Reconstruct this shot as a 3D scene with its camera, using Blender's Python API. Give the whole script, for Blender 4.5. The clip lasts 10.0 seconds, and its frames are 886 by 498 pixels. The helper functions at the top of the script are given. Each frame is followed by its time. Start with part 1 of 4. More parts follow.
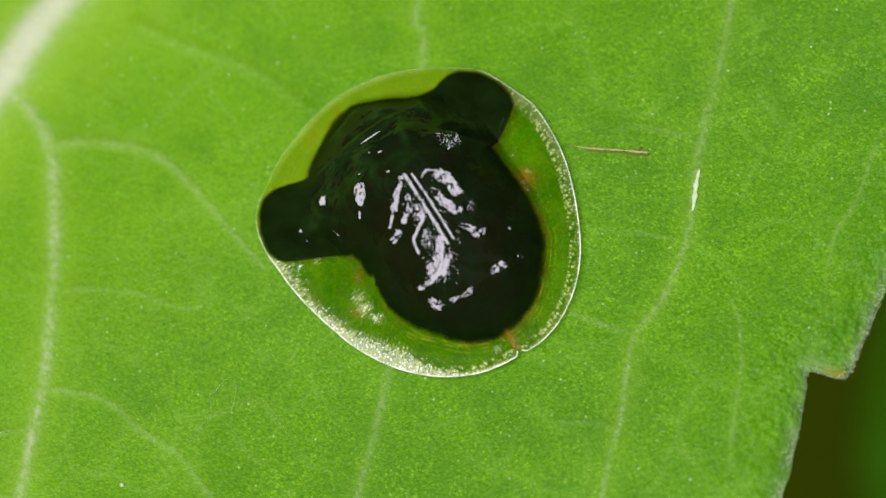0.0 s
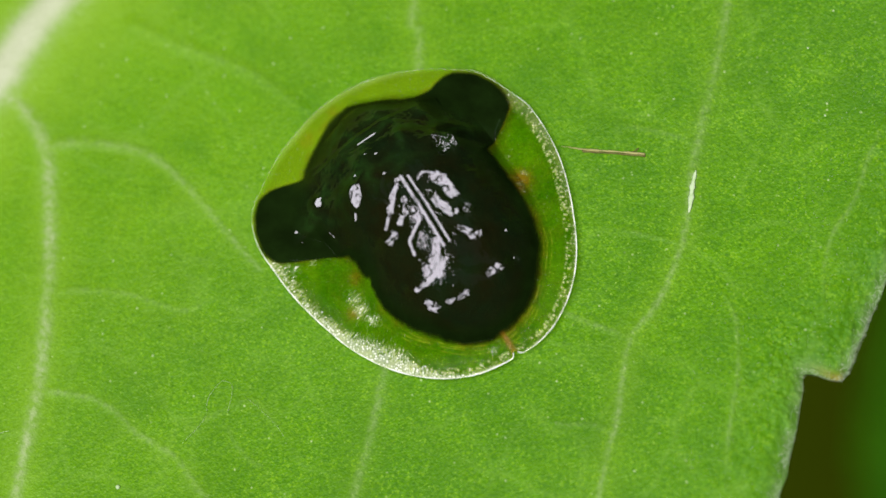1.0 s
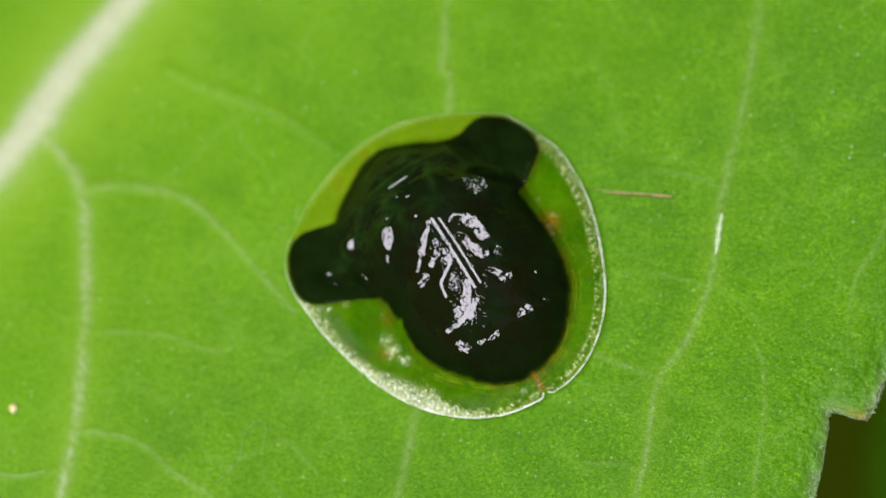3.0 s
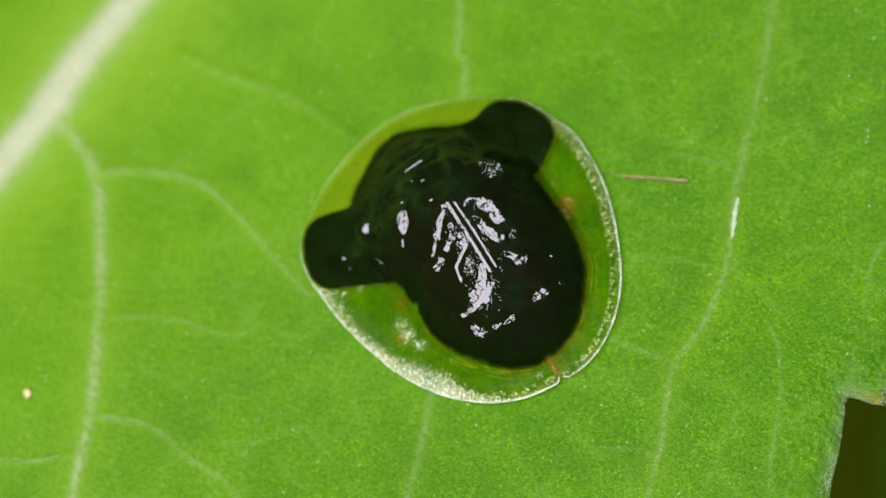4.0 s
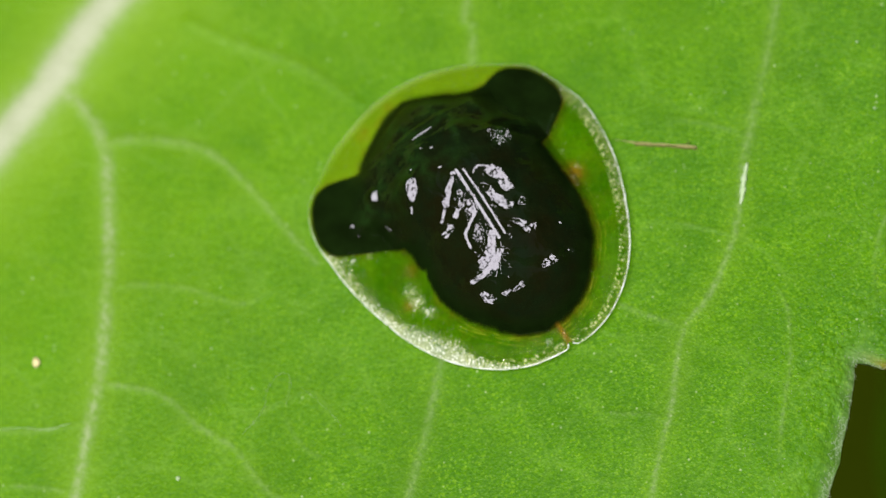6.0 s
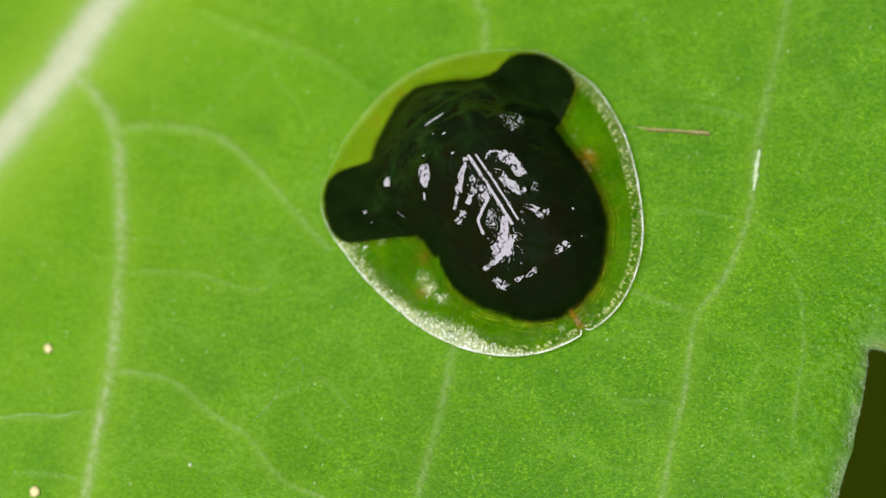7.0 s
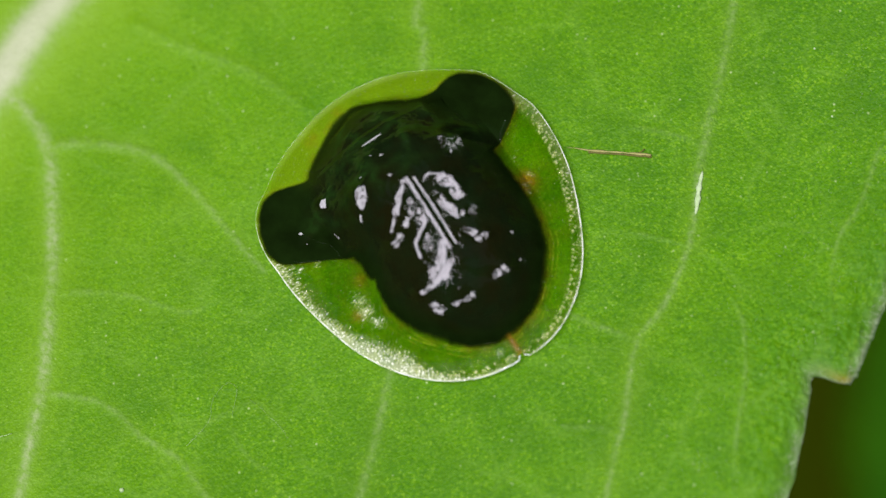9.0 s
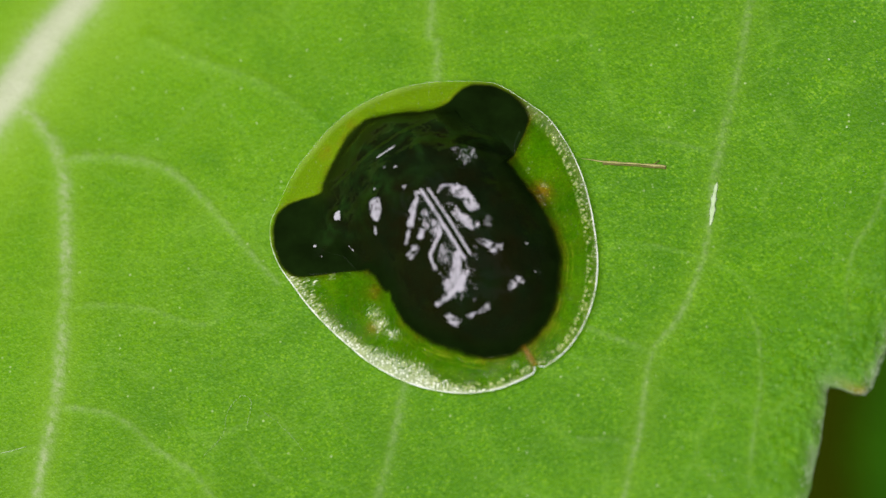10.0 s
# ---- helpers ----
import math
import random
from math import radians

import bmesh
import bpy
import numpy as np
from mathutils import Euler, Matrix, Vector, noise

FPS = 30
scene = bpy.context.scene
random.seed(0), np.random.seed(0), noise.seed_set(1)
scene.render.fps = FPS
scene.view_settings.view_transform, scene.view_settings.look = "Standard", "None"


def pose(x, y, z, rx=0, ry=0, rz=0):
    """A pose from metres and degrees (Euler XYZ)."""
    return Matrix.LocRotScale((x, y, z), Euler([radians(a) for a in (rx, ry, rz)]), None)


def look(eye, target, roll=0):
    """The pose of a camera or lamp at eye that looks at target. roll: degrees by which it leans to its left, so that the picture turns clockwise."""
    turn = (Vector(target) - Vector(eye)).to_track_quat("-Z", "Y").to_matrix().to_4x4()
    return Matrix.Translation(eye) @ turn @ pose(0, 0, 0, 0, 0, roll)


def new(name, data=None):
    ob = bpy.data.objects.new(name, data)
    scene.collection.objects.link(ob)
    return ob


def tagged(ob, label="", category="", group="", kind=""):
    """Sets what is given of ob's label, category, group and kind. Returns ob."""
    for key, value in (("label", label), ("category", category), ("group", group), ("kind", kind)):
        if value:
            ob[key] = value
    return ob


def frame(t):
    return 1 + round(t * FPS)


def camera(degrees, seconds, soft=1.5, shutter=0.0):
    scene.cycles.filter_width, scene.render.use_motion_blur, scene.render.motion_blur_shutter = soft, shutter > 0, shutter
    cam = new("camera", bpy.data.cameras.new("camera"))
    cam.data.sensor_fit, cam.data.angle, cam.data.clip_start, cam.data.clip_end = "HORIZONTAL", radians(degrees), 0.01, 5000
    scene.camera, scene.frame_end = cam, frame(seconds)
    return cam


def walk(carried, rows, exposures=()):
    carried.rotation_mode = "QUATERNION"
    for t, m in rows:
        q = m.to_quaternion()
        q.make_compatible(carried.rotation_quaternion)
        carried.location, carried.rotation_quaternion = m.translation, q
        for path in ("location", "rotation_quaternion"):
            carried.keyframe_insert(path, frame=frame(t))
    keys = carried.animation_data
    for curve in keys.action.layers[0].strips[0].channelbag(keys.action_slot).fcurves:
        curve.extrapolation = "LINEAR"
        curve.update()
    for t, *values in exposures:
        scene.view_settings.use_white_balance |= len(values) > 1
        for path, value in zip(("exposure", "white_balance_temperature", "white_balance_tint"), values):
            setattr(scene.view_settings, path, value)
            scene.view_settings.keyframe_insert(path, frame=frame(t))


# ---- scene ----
# A tortoise beetle resting on a broad green leaf, about 16 mm of it in view.
MM = 0.001

# ---- camera ----
cam = camera(9.957, 10.0, soft=1.5)
cam.data.dof.use_dof = True
cam.data.dof.focus_distance = 0.0893
cam.data.dof.aperture_fstop = 60.0
walk(cam, [
    (0.0, pose(0.012407, -0.026015, 0.085268, 16.6548, 8.0329, 0.1462)),
    (0.5, pose(0.012329, -0.025796, 0.085070, 16.5414, 8.0639, 0.1871)),
    (0.7, pose(0.012271, -0.025735, 0.085226, 16.4793, 8.1583, 0.0849)),
    (1.0, pose(0.012324, -0.025559, 0.085295, 16.3862, 7.9395, 0.1112)),
    (1.2, pose(0.012345, -0.025627, 0.085535, 16.4437, 7.9799, 0.0690)),
    (1.5, pose(0.012224, -0.025752, 0.085881, 16.4491, 7.9819, -0.0383)),
    (1.7, pose(0.012223, -0.025712, 0.085827, 16.4328, 7.9467, 0.0441)),
    (2.0, pose(0.011982, -0.025518, 0.085930, 16.3528, 7.9865, -0.0246)),
    (2.2, pose(0.011815, -0.025360, 0.086195, 16.4622, 8.1273, 0.0694)),
    (2.5, pose(0.012218, -0.025435, 0.086558, 16.4887, 7.9253, -0.0162)),
    (2.7, pose(0.012162, -0.025468, 0.086802, 16.5477, 8.0319, 0.0457)),
    (3.8, pose(0.012389, -0.025825, 0.086524, 16.6153, 8.1864, 0.0761)),
    (4.0, pose(0.012185, -0.025792, 0.086482, 16.6102, 8.2804, 0.1114)),
    (4.2, pose(0.012209, -0.026015, 0.086508, 16.6770, 8.2354, 0.1473)),
    (4.5, pose(0.012046, -0.026171, 0.086370, 16.7117, 8.3415, 0.1090)),
    (4.7, pose(0.012126, -0.026234, 0.086337, 16.6432, 8.3333, 0.0604)),
    (5.0, pose(0.012425, -0.026426, 0.086120, 16.7377, 8.1452, 0.1565)),
    (5.2, pose(0.012125, -0.026291, 0.086424, 16.6882, 8.0822, -0.0468)),
    (5.5, pose(0.012012, -0.026393, 0.086593, 16.7031, 7.9977, -0.2765)),
    (5.7, pose(0.011830, -0.026321, 0.086498, 16.6547, 8.0333, -0.2031)),
    (6.8, pose(0.011487, -0.026315, 0.086271, 16.4420, 8.1746, -0.1345)),
    (7.0, pose(0.011479, -0.026310, 0.086231, 16.4268, 8.1658, -0.1307)),
    (7.2, pose(0.011445, -0.026306, 0.086015, 16.3126, 8.1574, -0.1384)),
    (7.5, pose(0.011768, -0.026305, 0.085698, 16.4192, 7.9838, 0.1213)),
    (7.7, pose(0.011705, -0.026109, 0.085542, 16.2828, 7.9641, -0.0547)),
    (8.0, pose(0.011952, -0.025927, 0.086370, 16.2343, 7.7879, -0.1869)),
    (8.2, pose(0.011923, -0.025801, 0.086620, 16.2031, 7.7153, -0.2193)),
    (8.5, pose(0.011739, -0.025672, 0.086935, 16.2734, 7.6179, -0.2602)),
    (8.7, pose(0.011698, -0.025540, 0.086261, 16.2179, 7.4845, -0.0270)),
    (9.0, pose(0.011438, -0.024970, 0.085116, 16.0727, 7.4782, -0.0475)),
    (9.2, pose(0.011427, -0.024980, 0.085399, 16.2358, 7.4262, -0.0573)),
    (9.5, pose(0.011065, -0.025121, 0.084714, 16.2731, 7.5255, 0.0160)),
    (9.7, pose(0.011075, -0.025147, 0.085041, 16.2355, 7.5448, -0.0146)),
    (9.8, pose(0.010932, -0.025051, 0.084740, 16.2962, 7.5709, -0.0635)),
    (10.0, pose(0.011083, -0.025092, 0.084990, 16.2938, 7.4635, -0.1883)),
], exposures=((0.0, 0.74), (4.5, 0.75), (7.0, 0.74), (8.0, 0.70), (9.0, 0.67), (10.0, 0.65)))

# ---- light ----
SUN_EL, SUN_AZ = 74.0, 200.0      # degrees; azimuth clockwise from +y
world = bpy.data.worlds.new("sky")
scene.world = world
world.use_nodes = True
wn = world.node_tree.nodes
sky = wn.new("ShaderNodeTexSky")
sky.sky_type = "NISHITA"
sky.sun_disc = False
sky.sun_elevation = radians(SUN_EL)
sky.sun_rotation = radians(SUN_AZ)
world.node_tree.links.new(sky.outputs["Color"], wn["Background"].inputs["Color"])
sky.dust_density = 5.0
wn["Background"].inputs["Strength"].default_value = 0.013
sun = new("sun", bpy.data.lights.new("sun", "SUN"))
sun.data.energy = 4.4
sun.data.angle = radians(38)
sun.data.color = (1.0, 0.965, 0.985)
_az, _el = radians(SUN_AZ), radians(SUN_EL)
sun.matrix_world = look((0, 0, 0), (-math.sin(_az) * math.cos(_el), -math.cos(_az) * math.cos(_el), -math.sin(_el)))


# ---- material tools ----
class Mat:
    def __init__(self, name):
        self.m = bpy.data.materials.new(name)
        self.m.use_nodes = True
        self.nt = self.m.node_tree
        self.bsdf = self.nt.nodes["Principled BSDF"]
        self.out = self.nt.nodes["Material Output"]
        self.co = self.nt.nodes.new("ShaderNodeTexCoord").outputs["Object"]

    def put(self, node, key, value):
        sock = node.inputs[key]
        if isinstance(value, bpy.types.NodeSocket):
            self.nt.links.new(value, sock)
        else:
            sock.default_value = value if not (isinstance(value, tuple) and len(value) == 3 and sock.type == "RGBA") else (*value, 1)
        return node

    def noise(self, size, detail=4.0, rough=0.55, stretch=None):
        """Noise whose features are about size millimetres."""
        n = self.nt.nodes.new("ShaderNodeTexNoise")
        co = self.co
        if stretch:
            mp = self.nt.nodes.new("ShaderNodeMapping")
            mp.inputs["Scale"].default_value = stretch
            self.put(mp, "Vector", self.co)
            co = mp.outputs["Vector"]
        self.put(n, "Vector", co)
        self.put(n, "Scale", 1000.0 / size)
        self.put(n, "Detail", detail)
        self.put(n, "Roughness", rough)
        return n.outputs["Fac"]

    def cells(self, size, feature="F1", rnd=1.0):
        n = self.nt.nodes.new("ShaderNodeTexVoronoi")
        n.feature = feature
        self.put(n, "Vector", self.co)
        self.put(n, "Scale", 1000.0 / size)
        self.put(n, "Randomness", rnd)
        return n.outputs["Distance"]

    def cell_colour(self, size):
        n = self.nt.nodes.new("ShaderNodeTexVoronoi")
        self.put(n, "Vector", self.co)
        self.put(n, "Scale", 1000.0 / size)
        s = self.nt.nodes.new("ShaderNodeSeparateColor")
        self.put(s, "Color", n.outputs["Color"])
        return s.outputs["Red"]

    def attr(self, name):
        n = self.nt.nodes.new("ShaderNodeAttribute")
        n.attribute_name = name
        return n.outputs["Fac"]

    def math(self, op, a, b=0.0):
        n = self.nt.nodes.new("ShaderNodeMath")
        n.operation = op
        self.put(n, 0, a)
        self.put(n, 1, b)
        return n.outputs[0]

    def remap(self, v, a, b, c=0.0, d=1.0):
        n = self.nt.nodes.new("ShaderNodeMapRange")
        for key, val in (("Value", v), ("From Min", a), ("From Max", b), ("To Min", c), ("To Max", d)):
            self.put(n, key, val)
        return n.outputs[0]

    def mix(self, fac, a, b):
        n = self.nt.nodes.new("ShaderNodeMix")
        n.data_type = "RGBA"
        self.put(n, 0, fac)
        self.put(n, 6, a)
        self.put(n, 7, b)
        return n.outputs[2]

    def bump(self, height, depth, strength=1.0, below=None):
        """Relief of depth millimetres."""
        n = self.nt.nodes.new("ShaderNodeBump")
        self.put(n, "Height", height)
        self.put(n, "Distance", depth * MM)
        self.put(n, "Strength", strength)
        if below is not None:
            self.put(n, "Normal", below)
        return n.outputs["Normal"]

    def set(self, **kw):
        for k, v in kw.items():
            self.put(self.bsdf, k.replace("_", " "), v)
        return self

    def blend(self, fac, a, b):
        n = self.nt.nodes.new("ShaderNodeMixShader")
        self.put(n, 0, fac)
        self.nt.links.new(a, n.inputs[1])
        self.nt.links.new(b, n.inputs[2])
        return n.outputs[0]

    def end(self, shader):
        self.nt.links.new(shader, self.out.inputs["Surface"])
        return self


def leaf_material():
    k = Mat("leaf_blade")
    big = k.noise(4.0, 3)
    mid = k.noise(0.8, 4, 0.6)
    fine = k.noise(0.065, 3)
    cell = k.cell_colour(0.036)
    col = k.mix(k.remap(big, 0.35, 0.65), (0.051, 0.166, 0.002), (0.075, 0.214, 0.002))
    col = k.mix(k.math("MULTIPLY", k.attr("young"), k.remap(k.noise(2.2, 3), 0.3, 0.7, 0.40, 1.0)), col, (0.142, 0.305, 0.006))
    patch = k.noise(1.7, 3, 0.6)
    col = k.mix(k.remap(patch, 0.52, 0.68, 0, 0.5), col, (0.117, 0.285, 0.003))
    col = k.mix(k.remap(patch, 0.46, 0.32, 0, 0.45), col, (0.042, 0.160, 0.003))
    col = k.mix(k.remap(mid, 0.4, 0.7, 0, 0.5), col, (0.092, 0.26, 0.002))
    calm = k.remap(k.attr("young"), 0.25, 1.0, 1.0, 0.55)
    col = k.mix(k.math("MULTIPLY", calm, k.remap(fine, 0.38, 0.64, 0, 0.62)), col, (0.030, 0.118, 0.003))
    spark = k.math("MULTIPLY", k.remap(cell, 0.76, 1.0), k.remap(mid, 0.35, 0.65, 0.12, 0.62))
    spark = k.math("MULTIPLY", spark, calm)
    col = k.mix(spark, col, (0.20, 0.39, 0.012))
    dots = k.math("MULTIPLY", k.remap(k.cells(0.08), 0.28, 0.08), k.remap(k.cell_colour(0.08), 0.50, 0.95))
    col = k.mix(k.math("MULTIPLY", dots, k.remap(k.noise(1.2, 2), 0.36, 0.62, 0.08, 0.60)), col, (0.29, 0.47, 0.08))
    specks = k.math("MULTIPLY", k.remap(k.cells(0.15), 0.19, 0.06), k.remap(k.cell_colour(0.15), 0.82, 0.97))
    col = k.mix(k.math("MULTIPLY", specks, 0.7), col, (0.42, 0.54, 0.24))
    pores = k.math("MULTIPLY", k.remap(k.cells(0.12), 0.34, 0.10), k.remap(k.cell_colour(0.12), 0.55, 0.9))
    col = k.mix(k.math("MULTIPLY", pores, 0.5), col, (0.028, 0.11, 0.003))
    warp = k.nt.nodes.new("ShaderNodeMix")
    warp.data_type = "VECTOR"
    wob = k.nt.nodes.new("ShaderNodeTexNoise")
    k.put(wob, "Vector", k.co)
    k.put(wob, "Scale", 1400.0)
    k.put(warp, 0, 0.0006)
    k.put(warp, 4, k.co)
    k.put(warp, 5, wob.outputs["Color"])
    net = k.cells(1.5, "DISTANCE_TO_EDGE")
    k.nt.links.new(warp.outputs[1], net.node.inputs["Vector"])
    net = k.math("MULTIPLY", k.remap(net, 0.0, 0.055, 0.3, 0.0), k.remap(k.noise(1.7, 2), 0.42, 0.6))
    col = k.mix(net, col, (0.14, 0.29, 0.03))
    col = k.mix(k.math("MULTIPLY", k.attr("halo"), 0.85), col, (0.185, 0.345, 0.015))
    vein_tone = k.mix(k.noise(0.3, 4), (0.24, 0.33, 0.12), (0.38, 0.44, 0.26))
    col = k.mix(k.math("MULTIPLY", k.attr("vein"), k.math("MULTIPLY", k.remap(k.noise(0.10, 4), 0.36, 0.62, 0.25, 1.0), k.remap(k.noise(0.9, 3), 0.34, 0.62, 0.45, 1.0))), col, vein_tone)
    col = k.mix(k.math("MULTIPLY", k.attr("midrib"), 0.9), col, k.mix(k.noise(0.5, 4), (0.36, 0.40, 0.25), (0.49, 0.52, 0.37)))
    rim = k.math("MULTIPLY", k.attr("rim"), k.remap(k.noise(0.35, 4), 0.35, 0.65, 0.25, 1.0))
    col = k.mix(rim, col, k.mix(k.noise(0.08, 3), (0.06, 0.20, 0.02), (0.30, 0.40, 0.18)))
    col = k.mix(k.attr("tip"), col, (0.30, 0.17, 0.03))
    n1 = k.bump(k.noise(0.7, 3), 0.06, 0.5)
    n2 = k.bump(k.cells(0.045), 0.012, 0.7, n1)
    n2 = k.bump(k.noise(0.17, 3, 0.6), 0.028, 0.6, n2)
    n2 = k.bump(k.noise(0.06, 2), 0.010, 0.7, n2)
    k.set(Base_Color=col, Roughness=k.remap(fine, 0.3, 0.7, 0.38, 0.55), Normal=n2)
    k.bsdf.inputs["Specular IOR Level"].default_value = 0.09
    tr = k.nt.nodes.new("ShaderNodeBsdfTranslucent")
    k.put(tr, "Color", k.mix(0.5, col, (0.15, 0.36, 0.002)))
    return k.end(k.blend(0.28, k.bsdf.outputs[0], tr.outputs[0])).m


def plain_leaf_material(name, a, b):
    k = Mat(name)
    k.set(Base_Color=k.mix(k.remap(k.noise(6.0, 3), 0.35, 0.65), a, b), Roughness=0.7, Normal=k.bump(k.noise(0.8, 3), 0.05, 0.5))
    k.bsdf.inputs["Specular IOR Level"].default_value = 0.05
    return k.m


def shell_material():
    """Cuticle of the beetle: black and glossy on the disc, clear at the margin."""
    k = Mat("beetle_cuticle")
    dark = k.attr("dark")
    tint = k.noise(0.7, 4, 0.6)
    col = k.mix(k.remap(tint, 0.35, 0.62), (0.0034, 0.0070, 0.0020), (0.0050, 0.0054, 0.0014))
    col = k.mix(k.math("MULTIPLY", k.remap(k.noise(0.6, 3, 0.55), 0.42, 0.72), k.remap(k.attr("fore"), 0.0, 1.0, 0.25, 0.35)), col, (0.0040, 0.0150, 0.0038))
    # the fore body: dark cells parted by a warped green web
    web_warp = k.nt.nodes.new("ShaderNodeMix")
    web_warp.data_type = "VECTOR"
    swirl = k.nt.nodes.new("ShaderNodeTexNoise")
    k.put(swirl, "Vector", k.co)
    k.put(swirl, "Scale", 2600.0)
    k.put(web_warp, 0, 0.00042)
    k.put(web_warp, 4, k.co)
    k.put(web_warp, 5, swirl.outputs["Color"])
    web = k.cells(0.62, "DISTANCE_TO_EDGE")
    k.nt.links.new(web_warp.outputs[1], web.node.inputs["Vector"])
    web = k.math("MULTIPLY", k.remap(web, 0.22, 0.0), k.remap(k.noise(0.5, 3), 0.35, 0.6, 0.1, 1.0))
    col = k.mix(k.math("MULTIPLY", web, k.remap(k.attr("fore"), 0.0, 1.0, 0.0, 0.95)), col, (0.0072, 0.0210, 0.0036))
    n1 = k.bump(k.noise(0.09, 4, 0.65), 0.005, 0.6)
    n2 = k.bump(k.noise(0.035, 3), 0.0014, 0.5, n1)
    col = k.mix(k.attr("lobe"), col, k.mix(k.remap(k.noise(0.5, 4), 0.35, 0.65), (0.0026, 0.0060, 0.0010), (0.0042, 0.0105, 0.0016)))
    k.set(Base_Color=col, Roughness=k.remap(k.attr("flank"), 0.0, 1.0, 0.06, 0.18), Normal=n2)
    k.put(k.bsdf, "Specular IOR Level", k.math("MULTIPLY", k.remap(k.attr("lobe"), 0.0, 1.0, 0.37, 0.012), k.remap(k.attr("flank"), 0.0, 1.0, 1.0, 0.14)))
    k.put(k.bsdf, "Specular Tint", (0.92, 0.90, 1.0))
    # clear margin: a thin tinted sheet with a gloss on it, its air cells drawn out towards the rim, white rim glints
    # painted in
    pit = k.cells(0.05)
    way = k.nt.nodes.new("ShaderNodeCombineXYZ")
    k.put(way, 0, k.math("MULTIPLY", k.attr("turn"), 70.0))
    k.put(way, 1, k.math("MULTIPLY", k.attr("inset"), 9.0))
    streak_tex = k.nt.nodes.new("ShaderNodeTexNoise")
    k.put(streak_tex, "Vector", way.outputs[0])
    k.put(streak_tex, "Scale", 1.0)
    k.put(streak_tex, "Detail", 5.0)
    k.put(streak_tex, "Roughness", 0.62)
    streak = streak_tex.outputs["Fac"]
    band = k.remap(k.math("ADD", streak, k.math("MULTIPLY", k.attr("cell_glint"), 0.32)), 0.60, 0.82)
    spread = k.nt.nodes.new("ShaderNodeCombineXYZ")
    k.put(spread, 0, k.math("MULTIPLY", k.attr("turn"), 50.0))
    k.put(spread, 1, k.math("MULTIPLY", k.attr("inset"), 15.0))
    drops = k.cells(1.0)
    k.nt.links.new(spread.outputs[0], drops.node.inputs["Vector"])
    k.put(drops.node, "Scale", 1.0)
    beads = k.math("MULTIPLY", k.remap(drops, 0.62, 0.28, 0.0, 0.8), k.attr("beads"))
    soft = k.nt.nodes.new("ShaderNodeBsdfDiffuse")
    tone = k.mix(k.attr("pale"), k.mix(k.remap(k.noise(0.3, 4), 0.35, 0.65), (0.09, 0.19, 0.003), (0.20, 0.27, 0.008)), (0.20, 0.33, 0.008))
    tone = k.mix(k.attr("rings"), tone, (0.30, 0.34, 0.02))
    cream = k.math("MAXIMUM", k.math("MULTIPLY", k.attr("lip"), 0.25), beads)
    cell_glint = k.math("MULTIPLY", band, k.remap(pit, 0.10, 0.50, 1.0, 0.45))
    k.put(soft, "Color", k.mix(cell_glint, k.mix(cream, tone, (0.60, 0.62, 0.36)), (0.68, 0.69, 0.64)))
    clear = k.nt.nodes.new("ShaderNodeBsdfTransparent")
    k.put(clear, "Color", k.mix(k.remap(k.noise(0.5, 3), 0.35, 0.7), (0.66, 0.80, 0.14), (0.84, 0.92, 0.24)))
    body = k.math("ADD", k.math("ADD", k.remap(pit, 0.1, 0.6, 0.03, 0.10), k.math("ADD", k.math("MULTIPLY", k.attr("rings"), 0.16), k.math("MULTIPLY", k.attr("pale"), 0.22))), k.math("MULTIPLY", cream, k.remap(pit, 0.1, 0.5, 0.7, 0.25)))
    body = k.math("MAXIMUM", body, k.math("MULTIPLY", cell_glint, 0.90))
    margin = k.blend(body, clear.outputs[0], soft.outputs[0])
    amber = k.nt.nodes.new("ShaderNodeBsdfTransparent")
    k.put(amber, "Color", (0.66, 0.38, 0.02))
    rust = k.nt.nodes.new("ShaderNodeBsdfDiffuse")
    k.put(rust, "Color", (0.28, 0.15, 0.010))
    stain = k.blend(0.45, amber.outputs[0], rust.outputs[0])
    edge = k.blend(k.math("MULTIPLY", k.attr("amber"), k.remap(k.noise(0.12, 3), 0.35, 0.65, 0.35, 0.85)), margin, stain)
    relief = k.bump(pit, 0.008, 0.8, k.bump(k.math("MULTIPLY", streak, k.remap(k.attr("inset"), 0.40, 0.14)), 0.03, 0.9))
    gloss = k.nt.nodes.new("ShaderNodeBsdfGlossy")
    k.put(gloss, "Roughness", 0.07)
    k.put(gloss, "Normal", relief)
    fres = k.nt.nodes.new("ShaderNodeFresnel")
    k.put(fres, "IOR", 1.5)
    k.put(fres, "Normal", relief)
    shine = k.math("MULTIPLY", k.remap(streak, 0.46, 0.60, 0.02, 0.30), k.remap(k.attr("inset"), 0.45, 0.15, 0.05, 1.0))
    shine = k.math("MULTIPLY", shine, k.remap(k.attr("pale"), 0.0, 0.7, 1.0, 0.15))
    glitter = k.math("MULTIPLY", k.attr("amber"), k.remap(k.noise(0.05, 2), 0.5, 0.62, 0.0, 0.8))
    sheet = k.blend(k.math("MULTIPLY", fres.outputs[0], k.math("ADD", shine, glitter)), edge, gloss.outputs[0])
    return k.end(k.blend(dark, sheet, k.bsdf.outputs[0])).m


